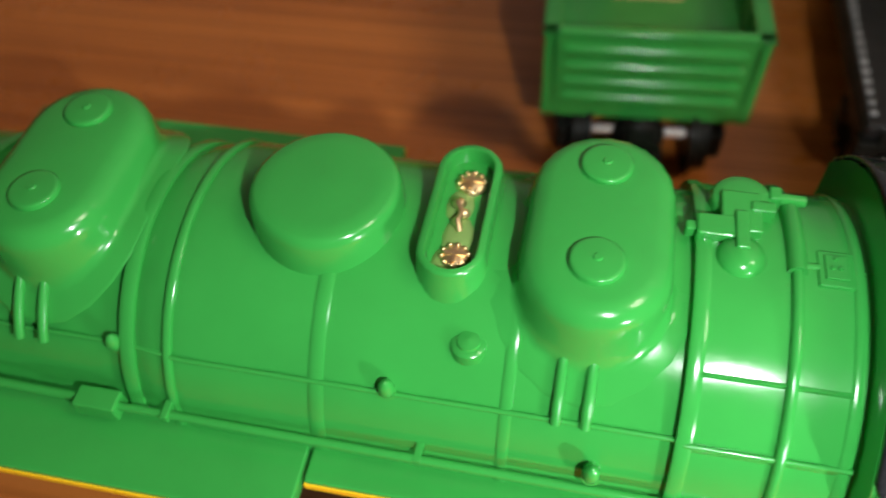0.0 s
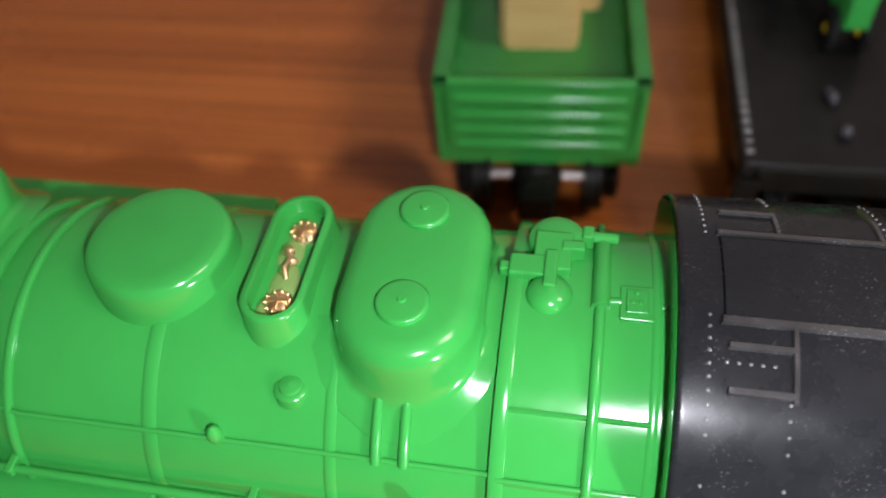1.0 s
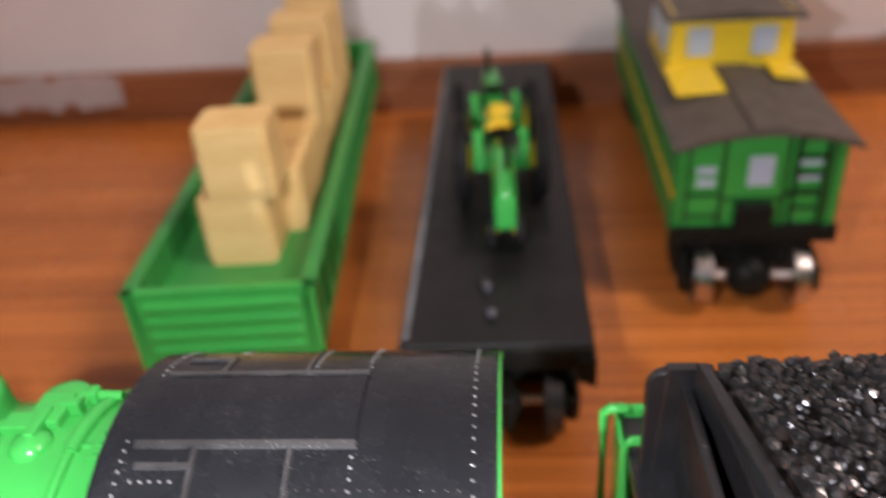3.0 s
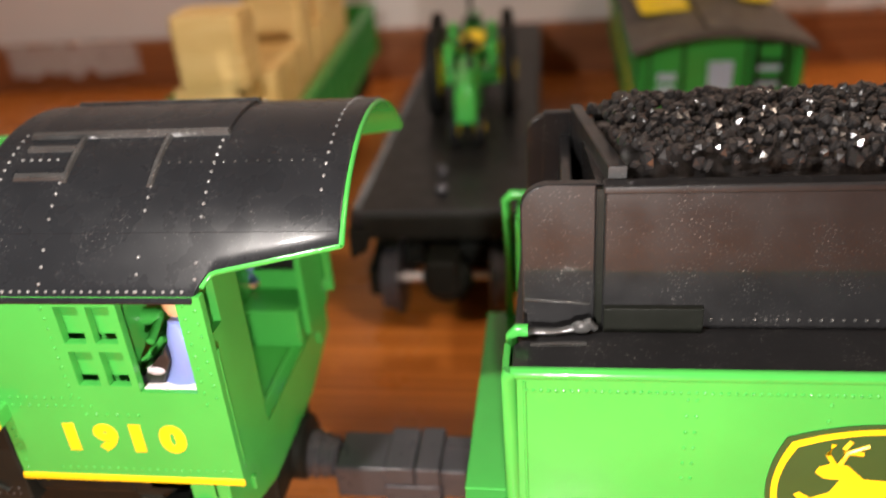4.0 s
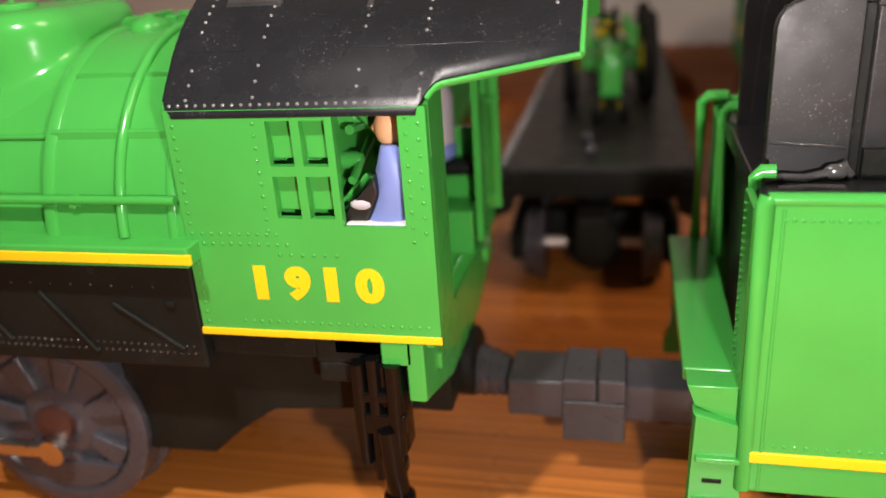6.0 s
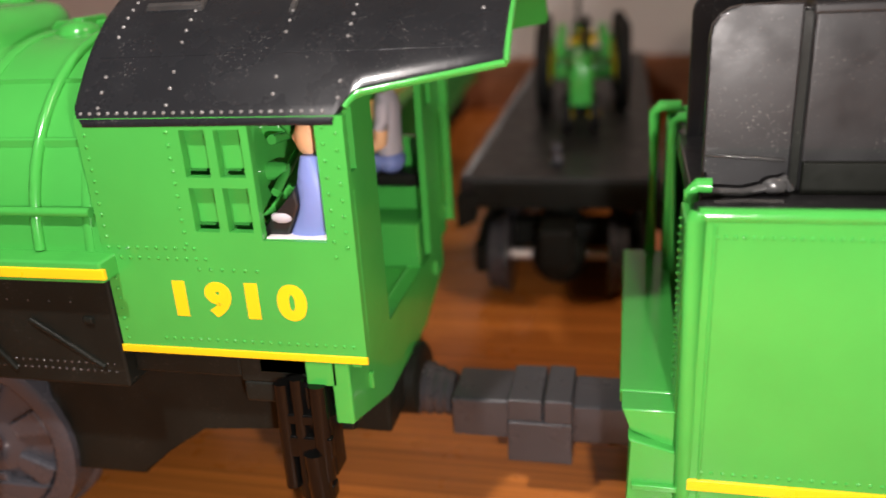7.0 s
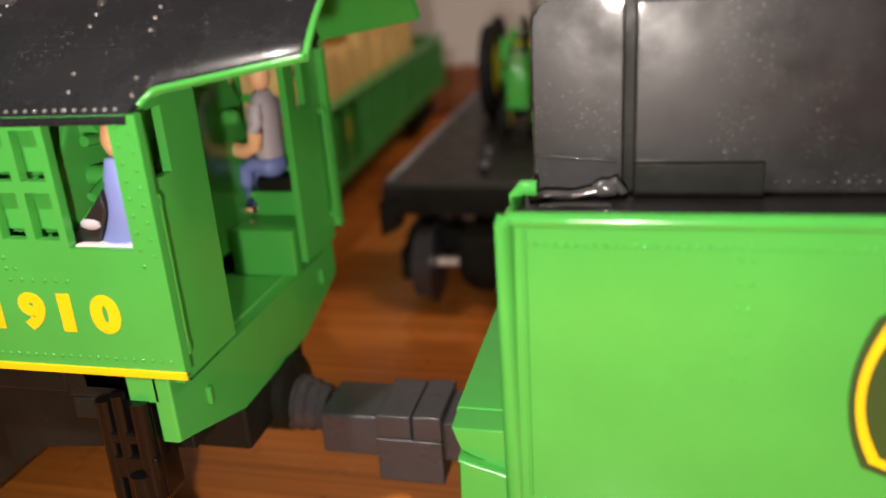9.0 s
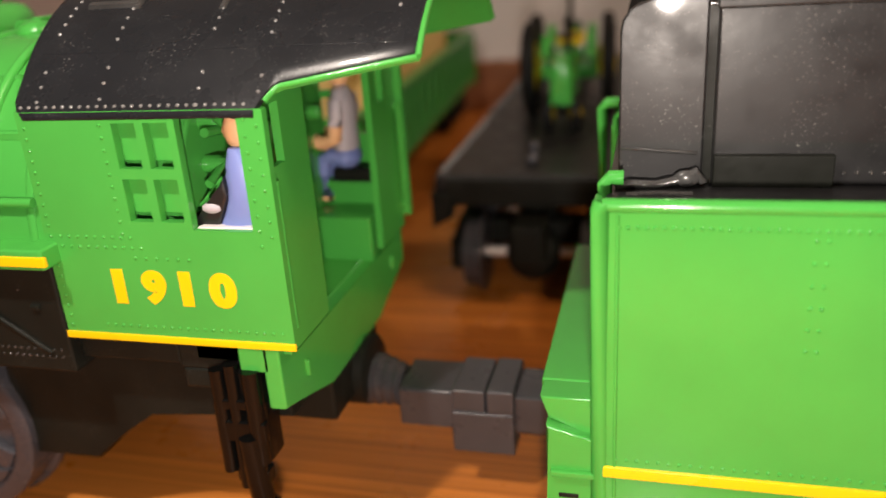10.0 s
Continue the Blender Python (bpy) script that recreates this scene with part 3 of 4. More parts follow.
    for y, z, r in ((-20, 81, 1.8), (-21, 74, 1.5), (-18, 69, 2.0), (-12, 83, 2.2), (12, 83, 2.2), (20, 74, 1.6), (0, 72, 5)):
        lathe(bm, [(r, 0), (r, 2.4), (r * 0.7, 3.2), (0.2, 3.4)], (38, y, z), "x", 14)
    for p, q in (((41, -25, 80), (41, -16, 79)), ((41, -26, 72), (41, -15, 76)), ((39, -26, 68), (44, -26, 73)), ((40, -22, 84), (45, -24, 80))):
        rod(bm, p, q, 0.8)
    part("backhead", bm, GREEN, loco, "green boiler backhead with moulded valves")
    # roof shell, its lower edge sweeping up to the rear
    bm = B()
    def roof_edge(x):
        """Half width that the roof reaches at x."""
        if x < 15.4:
            return 33.35 - 2.2 * (1 - math.sin((x - 13.3) / 2.1 * math.pi / 2))
        if x < 54:
            return 33.35
        if x < 57.5:
            return 33.35 - 3.35 * math.sin((x - 54) / 3.5 * math.pi / 2)
        return 30.0 - 2.8 * (x - 57.5) / 20.5
    rings = []
    stations = [13.3, 13.7, 14.4, 15.4, 54.0, 54.8, 55.6, 56.5, 57.5, 62, 67, 72, 76.4, 77.1]
    for x in stations:
        half = roof_edge(x)
        out = [-half + 2 * half * k / 40 for k in range(41)]
        inset = 0.5 if x in (13.3, 77.1) else 0.0
        ring = [(x, y, arch(y) - inset) for y in out] + [(x, y * 0.992, arch(y) - 0.75 + inset * 0.3) for y in reversed(out)]
        rings.append(ring)
    loft(bm, rings)
    roof = part("cab_roof", bm, ROOF_BLACK, loco, "glossy black arched cab roof with rivet rows", smooth=50)
    bm = B()
    rings = []
    for x in stations[7:]:
        half = roof_edge(x) - 0.05
        out = [-half + 2 * half * k / 40 for k in range(41)]
        rings.append([(x - 0.02, y * 0.991, arch(y) - 0.78) for y in out] + [(x - 0.02, y * 0.975, arch(y) - 1.5) for y in reversed(out)])
    loft(bm, rings)
    part("roof_lining", bm, GREEN, roof, "green underside of the roof")
    # green rim showing along the roof's edge
    bm = B()
    for s in (-1, 1):
        pipe(bm, [(x, s * (roof_edge(x) - 0.25), arch(roof_edge(x)) - 0.75) for x in [55.2, 55.9, 56.7, 57.5, 62, 67, 72, 76.9]], 0.5, 8)
    pipe(bm, [(77.0, y, arch(y) - 0.9) for y in [-27.2 + 1.36 * k for k in range(41)]], 0.55, 8)
    part("roof_rim", bm, GREEN, roof, "bright green rim of the roof")
    # plates and hatch on the roof
    def plate(x0, x1, y0, y1, up=0.45, name="roof_plate"):
        n = 10
        rings = []
        for x, d in ((x0, 0.0), (x0 + 0.3, up), (x1 - 0.3, up), (x1, 0.0)):
            yy = [y0 + (y1 - y0) * k / n for k in range(n + 1)]
            rings.append([(x, y, arch(y) + d - 0.05) for y in yy] + [(x, y, arch(y) - 0.5) for y in reversed(yy)])
        return part(name, loft(B(), rings), WORN_GLINT if name == "roof_plate" else ROOF_BLACK, roof)
    plate(19.5, 55, -8.2, 6.8, 0.5, "roof_hatch")
    plate(19.0, 55.2, -9.4, -8.4, 0.9)
    plate(19.0, 55.2, 7.0, 8.0, 0.9)
    plate(20.0, 28.6, 13.6, 14.6, 0.7)
    plate(20.0, 29.2, -12.8, -12.0, 0.7)
    plate(20.0, 29.6, -18.6, -17.8, 0.7)
    plate(28.6, 29.8, -19.0, -9.4, 0.6)
    plate(28.0, 29.2, 8.0, 15.0, 0.6)
    plate(43.0, 44.2, 8.0, 20.0, 0.6)
    plate(44.0, 45.2, -20.0, -9.4, 0.6)
    for side in (-26.2, 25.8):
        plate(15.6, 76.0, side, side + 0.4, 0.09, "roof_seam")
    bm = B()
    spots = []
    for x, y0, y1, step in ((17.6, 8, 33, 1.7), (28.6, 19, 33, 1.8), (44.8, 9, 33, 1.8), (54.4, 0.5, 32, 1.7), (73.2, 1, 22, 2.2)):
        for y in np.arange(y0, y1, step):
            for s in (-1, 1):
                if not 24.6 < y < 27.8:
                    spots.append((x, s * float(y)))
    spots += [(float(x), s * 32.4) for x in np.arange(15, 54, 1.5) for s in (-1, 1)]
    spots += [(float(x), -14.5) for x in np.arange(20, 28, 1.6)]
    for x, y in spots:
        d = (arch(y + 0.1) - arch(y - 0.1)) / 0.2
        studs(bm, [(x, y, arch(y))], 0.34, (0, -d, 1))
    tagged(part("rivets", bm, PALE_GLINT, roof, smooth=180), kind="stuff")
    slope = (arch(-15.5) - arch(-15.7)) / 0.2
    bm = studs(B(), [(float(x), -15.6, arch(-15.6)) for x in np.arange(46.5, 73, 1.9)], 0.28, (0, -slope, 1))
    tagged(part("rivets", bm, WORN_GLINT, roof, smooth=180), kind="stuff")
    # floor, rear wings and apron
    bm = B()
    box(bm, 33, 52.2, -27.8, 31.4, 41.6, 43.0, 0.2)
    part("cab_floor", bm, GREEN, loco)
    for s in (-1, 1):
        bm = B()
        us = [-31.4, -28.6, -24.6, -15.5] if s < 0 else [16.0, 20.0, 24.0, 31.4]
        pierced(bm, us, [45.5, 75.5, 84.8, 85.2], {(1, 1)}, "x", 52.4, 1.4)
        inner = 15.5 if s < 0 else 16.0
        top = [(s * y, arch(y) - 1.6) for y in (inner, 20.5, 23, 26, 28.5, 30.4)]
        prism(bm, [(s * 31.0, 85.1), (s * inner, 85.1)] + top, "x", 52.42, 53.78)
        part("rear_wing", bm, GREEN, loco, smooth=0)
        bm = B()
        rod(bm, (54.8, s * 30.6, 50), (54.8, s * 30.6, 74), 0.45, 8)
        for z in (51, 73):
            box(bm, 53.6, 55.2, s * 30.6 - 0.55, s * 30.6 + 0.55, z - 0.6, z + 0.6, 0.2)
        part("grab_rail", bm, GREEN, loco)
    bm = B()
    prism(bm, [(-33, 47.4), (-33, 36.2), (-29, 35.2), (-14, 30), (14, 30), (29, 35.2), (33, 36.2), (33, 49.6), (29, 49.6), (28, 43.2), (-28, 43.2), (-29, 47.4)], "x", 49.2, 52.3, 0.4)
    for y in (-24, 24):
        box(bm, 52.0, 53.0, y - 0.5, y + 0.5, 37.5, 40.5, 0.25)
    part("rear_apron", bm, GREEN, loco, "green rear apron below the cab floor")
    for s in (-1, 1):
        bm = B()
        lo = sorted((s * (20 if s < 0 else 24.5), s * 31))
        box(bm, 36, 51, lo[0], lo[1], 43.0, 57.5, 0.5)
        part("seat_box", bm, GREEN, loco)
        lo = sorted((s * 24, s * 30))
        part("cushion", box(B(), 40.5, 51, lo[0], lo[1], 57.5, 60.5, 0.8), BLACK_MATT, loco)
    part("foot_platform", box(B(), 38.2, 51.8, 14.2, 31.2, 43.0, 52.6, 0.4), GREEN, loco)
    return loco


LOCO = build_locomotive()


def crew(name, x, y, z, shirt, sleeve, reach, label, near_arm=True):
    """A seated painted toy figure facing -x, as one plain mesh. sleeve: the material index of its forearms."""
    bm = B()
    ball(bm, (x - 0.2, y, z + 20.4), 2.5, 2.4, 3.2, 14, 0)
    ball(bm, (x + 0.4, y, z + 23.4), 2.8, 2.7, 1.5, 14, 3)
    box(bm, x - 4.4, x - 1.5, y - 1.9, y + 1.9, z + 22.8, z + 23.4, 0.3, mat=3)
    ball(bm, (x - 2.5, y, z + 20.2), 0.7, 0.6, 0.8, 8, 0)
    rings = []
    for dz, rx, ry in ((4, 2.8, 3.6), (9, 2.7, 3.9), (14, 2.8, 4.3), (16.4, 2.0, 3.2), (17.8, 1.3, 1.4)):
        rings.append([(x + rx * math.cos(a), y + ry * math.sin(a), z + dz) for a in [2 * math.pi * k / 16 for k in range(16)]])
    loft(bm, rings, mat=1)
    ball(bm, (x, y, z + 2.2), 3.2, 4.0, 2.8, 14, 2)
    for s in (-1, 1):
        if s < 0 and not near_arm:
            # one smooth blue side from shoulder to knee
            rings = []
            for dz, dx, rx, ry in ((16.6, 0.2, 1.4, 1.6), (13, 0.4, 2.3, 2.4), (9, 0.6, 2.5, 2.6), (5.5, 0.2, 2.6, 2.4), (2.8, -0.3, 2.9, 2.4), (0.6, -0.9, 3.4, 2.2), (-2.0, -1.4, 3.4, 2.0)):
                rings.append([(x + dx + rx * math.cos(a), y - 2.2 + 0.9 * ry * math.sin(a), z + 6.2 + dz * 0.72) for a in [2 * math.pi * k / 16 for k in range(16)]])
            loft(bm, rings, mat=2)
            continue
        pipe(bm, [(x, y + s * 4.2, z + 15.0), (x + 0.2, y + s * 4.9, z + 12.0), (x - 0.2, y + s * 4.9, z + 9.6)], 1.6, 10, 1)
        pipe(bm, [(x - 0.1, y + s * 4.9, z + 10.0), (x - 0.6, y + s * 4.8, z + 7.2), (x - 3.2 * reach, y + s * 4.4, z + 6.0), (x - 6.2 * reach, y + s * 3.6, z + 6.4)], 1.6, 10, sleeve)
        pipe(bm, [(x, y + s * 2.2, z + 2.2), (x - 2.6, y + s * 2.4, z + 2.8), (x - 4.6, y + s * 2.4, z + 2.0), (x - 5.2, y + s * 2.4, z - 1.4), (x - 4.8, y + s * 2.4, z - 6.0)], 1.7, 10, 2)
        box(bm, x - 7.6, x - 3.4, y + s * 2.4 - 1.3, y + s * 2.4 + 1.3, z - 7.6, z - 5.8, 0.5, mat=3)
    return tagged(part(name, bm, [SKIN, shirt, BLUE, BLACK_MATT], smooth=60), label, "figurine")


bm = B()
box(bm, 40.5, 46.0, -30.6, -20, 60.6, 67.4, 1.2)
prism(bm, [(40.4, 66.6), (44.4, 66.6), (46.6, 71.5), (46.2, 74.5), (44.8, 72.5), (43.2, 69.8), (40.6, 68.8)], "y", -30.8, -24.5, 0.6)
part("throttle_stand", bm, BLACK, LOCO, "glossy black moulded controls")
part("glove_rest", ball(B(), (43.6, -30.4, 69.6), 1.9, 0.9, 0.9), SHIRT, LOCO, "pale grey moulding")
crew("engineer_figurine", 48.4, -24.0, 60.6, BLUE, 1, 0.3, "seated painted toy engineer in blue overalls in the cab", False)
crew("fireman_figurine", 43.4, 30.0, 60.6, SHIRT, 0, 1.0, "seated painted toy fireman in grey shirt and blue trousers")

# ---- drawbar between locomotive and tender ----
bar = thing("drawbar", 52, 3, 0, label="dark grey plastic drawbar coupling locomotive and tender", category="coupling")
bm = B()
rings = []
for k in range(9):
    x, r = 0.4 + k * 1.0, 5.6 - 0.2 * k + (0.5 if k % 2 else 0)
    rings.append([(x, 3.4 + 1.1 * r * math.cos(a), 21.8 - 0.2 * k + r * 0.95 * math.sin(a)) for a in [2 * math.pi * q / 18 for q in range(18)]])
loft(bm, rings)
part("hose", bm, DARK_GREY, bar, "ribbed dark rubber hose")
bm = B()
prism(bm, [(-3.4, 15.2), (-3.4, 22.6), (-2.6, 23.4), (8.4, 23.4), (9.2, 22.6), (9.2, 15.2)], "x", 8.8, 20.4, 0.4)
prism(bm, [(-1.2, 13.6), (-3.0, 15.6), (-3.0, 22.6), (-2.2, 23.2), (8.0, 23.2), (8.8, 22.4), (8.8, 15.6), (7.0, 13.6)], "x", 20.6, 47, 0.4)
part("bar", bm, DARK_GREY, bar)
clip = part("clip_block", box(B(), 19.8, 32.2, -4.6, 2.0, 10.6, 19.6, 0.4), DARK_GREY, bar)
part("clip_lug", box(B(), 19.9, 26.5, -4.1, 9.6, 19.4, 24.2, 0.4), DARK_GREY, clip)
part("clip_lug", box(B(), 26.9, 32.2, -4.4, 9.4, 19.5, 24.6, 0.4), DARK_GREY, clip)

# ---- tender ----
def truck(parent, y, wheel_mat, gauge=37, r=12.5, base=30, side=BLACK_MATT):
    """A four-wheel truck across x, its axles at y - base / 2 and y + base / 2."""
    for dy in (-base / 2, base / 2):
        for s in (-1, 1):
            bm = B()
            prof = [(2.2, 3.2), (3.2, 1.2), (9.6, 0.9), (10.2, 2.2), (r - 1.4, 2.4), (r - 1.2, -1.6), (r, -2.0), (r, -3.4), (2, -3.4)]
            lathe(bm, [(a, h * s) for a, h in prof], (s * gauge / 2, y + dy, r), "x", 28)
            part("wheel", bm, wheel_mat, parent)
        bm = B()
        rod(bm, (-gauge / 2 - 6, y + dy, r), (gauge / 2 + 6, y + dy, r), 1.6, 10)
        part("axle", bm, BARE, parent, "bare steel axle")
    for s in (-1, 1):
        bm = B()
        x0, x1 = sorted((s * 22, s * 25.5))
        prism(bm, [(y - base / 2 - 6, r - 4), (y + base / 2 + 6, r - 4), (y + base / 2 + 6, r + 4), (y + 8, r + 9), (y - 8, r + 9), (y - base / 2 - 6, r + 4)], "x", x0, x1, 0.6)
        for dy in (-base / 2, base / 2):
            box(bm, x0 - 0.8, x1 + 0.8, y + dy - 4, y + dy + 4, r - 5, r + 5, 0.8)
        for dy in (-5, 0, 5):
            rod(bm, (s * 25.6, y + dy, r - 4), (s * 25.6, y + dy, r + 4), 1.6, 8)
        part("truck_frame", bm, side, parent)
    bm = B()
    box(bm, -22, 22, y - 5, y + 5, r - 1, r + 7, 0.8)
    rod(bm, (0, y, r), (0, y, r + 14), 6, 14)
    ball(bm, (0, y - base / 2 - 2, r + 0.2), 8.6, 7.0, 8.6, 16)
    part("bolster", bm, side, parent)


def build_tender():
    ten = thing("toy_tender", 101, 3, 0, label="bright green toy tender with black coal bunker, on the tabletop", category="toy train")
    L = 168
    hull = part("side_sheet", box(B(), 0.6, L, -33, -31.4, 23.6, 71.4, 0.5), GREEN, ten, "plain glossy green tender side")
    part("side_sheet", box(B(), 0.6, L, 31.4, 33, 23.6, 71.4, 0.5), GREEN, ten, "plain glossy green tender side")
    part("rear_sheet", box(B(), L - 1.6, L + 0.1, -31.3, 31.3, 23.7, 71.3, 0.4), GREEN, ten)
    part("bottom_sheet", box(B(), 1.0, L - 1.7, -31.3, 31.3, 24.2, 27, 0.4), GREEN, ten)
    for s in (-1, 1):
        bm = B()
        pipe(bm, [(1.2, s * 32.4, 71.6), (L, s * 32.4, 71.6)], 1.0, 10)
        pipe(bm, [(1.0, s * 32.4, 24), (1.0, s * 32.4, 71.0), (1.3, s * 32.2, 71.9)], 1.3, 12)
        if s > 0:
            pipe(bm, [(-2.6, 31.2, 41), (-2.6, 31.2, 71.6), (-1.6, 31.0, 72.8), (2.4, 30.8, 72.8)], 1.15, 12)
        pipe(bm, [(3.3, s * 33.0, 24), (3.3, s * 33.0, 70.5)], 0.25, 8)
        part("corner_post", bm, GREEN, ten)
        bm = B()
        lo = sorted((s * 22, s * 31.2))
        box(bm, -0.4, 0.8, lo[0], lo[1], 41, 70.0, 0.3)
        pipe(bm, [(1.0, s * 22, 41), (1.0, s * 22, 71.6), (1.8, s * 22, 72.4), (3.6, s * 22, 72.4)], 1.1, 10)
        part("front_wing", bm, GREEN, ten)
        lo = sorted((s * 32.9, s * 33.45))
        part("edge_stripe", box(B(), 0.6, L, lo[0], lo[1], 29.4, 31.2, 0.12), YELLOW, ten, "thin yellow edge stripe")
    bm = B()
    spots = [(float(x), -33.0, 68.8) for x in np.arange(3.5, L, 1.15)] + [(float(x), -33.0, 32.4) for x in np.arange(3.5, L, 1.5)]
    spots += [(27.6 + d, -33.0, float(z)) for z in np.arange(52, 68, 3.1) for d in (0, 1.4)] + [(48.0, -33.0, float(z)) for z in np.arange(34, 68, 3.0)]
    studs(bm, spots, 0.36, (0, -1, 0))
    studs(bm, [(-0.5, -24.0, float(z)) for z in np.arange(43, 69, 1.2)], 0.3, (-1, 0, 0))
    tagged(part("rivets", bm, GREEN, hull, smooth=180), kind="stuff")
    # front deck, lip and steps
    bm = B()
    box(bm, -8.2, 1.0, -26, 32.5, 38.8, 41.2, 0.4)
    prism(bm, [(-7.8, 41.0), (1.0, 41.0), (1.0, 34.0), (-6.6, 37.4)], "y", -31.0, -25.8, 0.3)
    part("front_deck", bm, GREEN, ten, "green front deck of the tender")
    for s in (-1, 1):
        bm = B()
        lo = sorted((s * 29.5, s * 32.6))
        prism(bm, [(-6.8, 37), (0.4, 35), (0.6, 19), (2.6, 17), (2.8, 12.6), (-8.4, 12.6), (-8.2, 17), (-6.6, 19)], "y", lo[0], lo[1], 0.4)
        yo = s * 32.9
        lo = sorted((yo - 0.6, yo + 1.4))
        box(bm, -6.2, 0.4, lo[0], lo[1], 28.6, 29.6, 0.2)
        box(bm, -8.0, 2.4, lo[0], lo[1], 12.4, 14.0, 0.3)
        box(bm, -6.4, 0.6, lo[0], lo[1], 20.6, 21.6, 0.2)
        step = part("step", bm, GREEN, ten)
        for x0, x1, z in ((-5.0, -2.0, 24.4), (-6.6, -3.6, 17.8), (-2.0, 1.0, 17.8)):
            lo = sorted((s * 32.3, s * 32.75))
            part("slot", box(B(), x0, x1, lo[0], lo[1], z, z + 0.8, 0.1), BLACK_MATT, step, "dark slot")
    bm = B()
    pipe(bm, [(2.4, -20.4, 70.2), (4.5, -20.2, 70.9), (8, -20.0, 70.7), (11, -19.8, 71.4), (13.5, -19.6, 72.6), (14.4, -19.2, 71)], 0.7, 12)
    ball(bm, (12.2, -19.8, 71.6), 1.8, 0.9, 1.3, 12)
    pipe(bm, [(4.0, -23.0, 70.0), (8, -23.0, 70.3), (13, -22.6, 70.1)], 0.5, 10)
    part("deck_bead", bm, WORN_GLINT, ten, "glossy uneven black bead")
    # black bunker: front bulkhead, two cheek plates, main walls and deck
    bm = B()
    box(bm, 1.2, L - 2, -31.4, 31.4, 66.5, 70.2, 0.4)
    part("deck", bm, BLACK, ten)
    bm = B()
    box(bm, 3.4, 5.0, -21.5, 21.5, 27.5, 70.0, 0.3)
    box(bm, 9.0, 11, -16.5, 16.5, 70, 92, 0.4)
    part("bulkhead", bm, BLACK, ten)
    for s in (-1, 1):
        y0, y1 = sorted((s * 15.6, s * 17.6))
        bm = B()
        pts = [(2.6, 70), (2.6, 92)] + [(2.6 + 4.0 * (1 - math.cos(a)), 92 + 4.0 * math.sin(a)) for a in (0.4, 0.8, 1.2, 1.57)] + [(14.4, 96.2), (14.4, 70)]
        prism(bm, pts, "y", y0, y1, 0.35)
        part("cheek_plate", bm, BLACK, ten, "glossy black upright plate with rounded corner")
        bm = B()
        y0, y1 = sorted((s * 15.8, s * 17.9))
        box(bm, 15.6, L - 14, y0, y1, 70, 95.0, 0.5)
        lo = sorted((s * 15.2, s * 18.3))
        box(bm, 15.4, L - 13.8, lo[0], lo[1], 94.6, 96.0, 0.3)
        wall = part("bunker_wall", bm, BLACK, ten, "glossy black bunker side")
        lo = sorted((s * 17.5, s * 19.2))
        part("access_plate", box(B(), 15.8, 31.6, lo[0], lo[1], 70.1, 74.8, 0.2), BLACK_MATT, wall, "matt black plate at the foot of the bunker")
        # matt strip added in the gap so that it stays dark
        lo = sorted((s * 15.9, s * 17.0))
        part("seam", box(B(), 14.3, 15.7, lo[0], lo[1], 70, 95.0), BLACK_MATT, ten)
        bm = B()
        studs(bm, [(float(x), s * 18.0, 72.0) for x in np.arange(33, L - 16, 1.7)], 0.32, (0, s, 0))
        rod(bm, (3, s * 17.6, 75.6), (13.6, s * 17.7, 74.8), 0.28)
        tagged(part("rivets", bm, WORN_GLINT, wall, smooth=180), kind="stuff")
    bm = B()
    prism(bm, [(4.5, 70.0), (6.0, 96.6), (11.8, 96.6), (11.8, 70)], "y", 15.5, 17.7, 0.4)
    prism(bm, [(11.0, 15.5), (13.0, 15.5), (19.0, -15.5), (16.2, -15.5)], "z", 90, 98.2, 0.3)
    part("coal_board", bm, BLACK, ten)
    # coal: a mound of broken lumps
    bm = B()
    rng = random.Random(4)
    base = [(14.5, -15.4), (L - 15, -15.4), (L - 15, 15.4), (12.0, 15.4)]
    prism(bm, base, "z", 80, 95.2)
    step = 1.75
    nx, ny = int((L - 36) / step), int(30 / step)
    for i in range(nx):
        for j in range(ny + 1):
            x = 20.5 + i * step + rng.uniform(-0.8, 0.8) - (j / ny) * 5.5
            y = -14.8 + j * 29.6 / ny + rng.uniform(-0.8, 0.8)
            z = 95.6 + 6.2 * math.sqrt(max(0, 1 - (y / 17.5) ** 2)) * min(1, (x - 11) / 9) + rng.uniform(-0.7, 0.7)
            r = rng.uniform(0.8, 1.5)
            made = bmesh.ops.create_icosphere(bm, subdivisions=1, radius=r)["verts"]
            q = Euler((rng.uniform(0, 6), rng.uniform(0, 6), rng.uniform(0, 6))).to_matrix()
            k = (rng.uniform(0.8, 1.25), rng.uniform(0.7, 1.1), rng.uniform(0.6, 1.0))
            for v in made:
                c = v.co * rng.uniform(0.78, 1.15)
                v.co = q @ Vector((c.x * k[0], c.y * k[1], c.z * k[2])) + Vector((x, y, z))
    tagged(part("coal", bm, COAL, ten, "shiny black moulded coal lumps", smooth=0), kind="stuff")
    # emblem: a bowed shield of green in yellow and black, with a plain leaping shape
    def shield(grow, y0, y1):
        # four bowed sides between slightly drawn-in corners
        cx, cz, hx, top, low, bow = 56.8, 51.6, 13.8, 8.9, -9.9, 2.2
        corners = [(-hx - grow * 0.85, top + grow * 0.85), (hx + grow * 0.85, top + grow * 0.85), (hx - 0.2 + grow * 0.85, low - grow * 0.85), (-hx + 0.2 - grow * 0.85, low - grow * 0.85)]
        pts = []
        for k in range(4):
            (ax, az), (bx, bz) = corners[k], corners[(k + 1) % 4]
            size = math.hypot(bx - ax, bz - az)
            nx, nz = -(bz - az) / size, (bx - ax) / size
            for m in range(14):
                u = m / 14
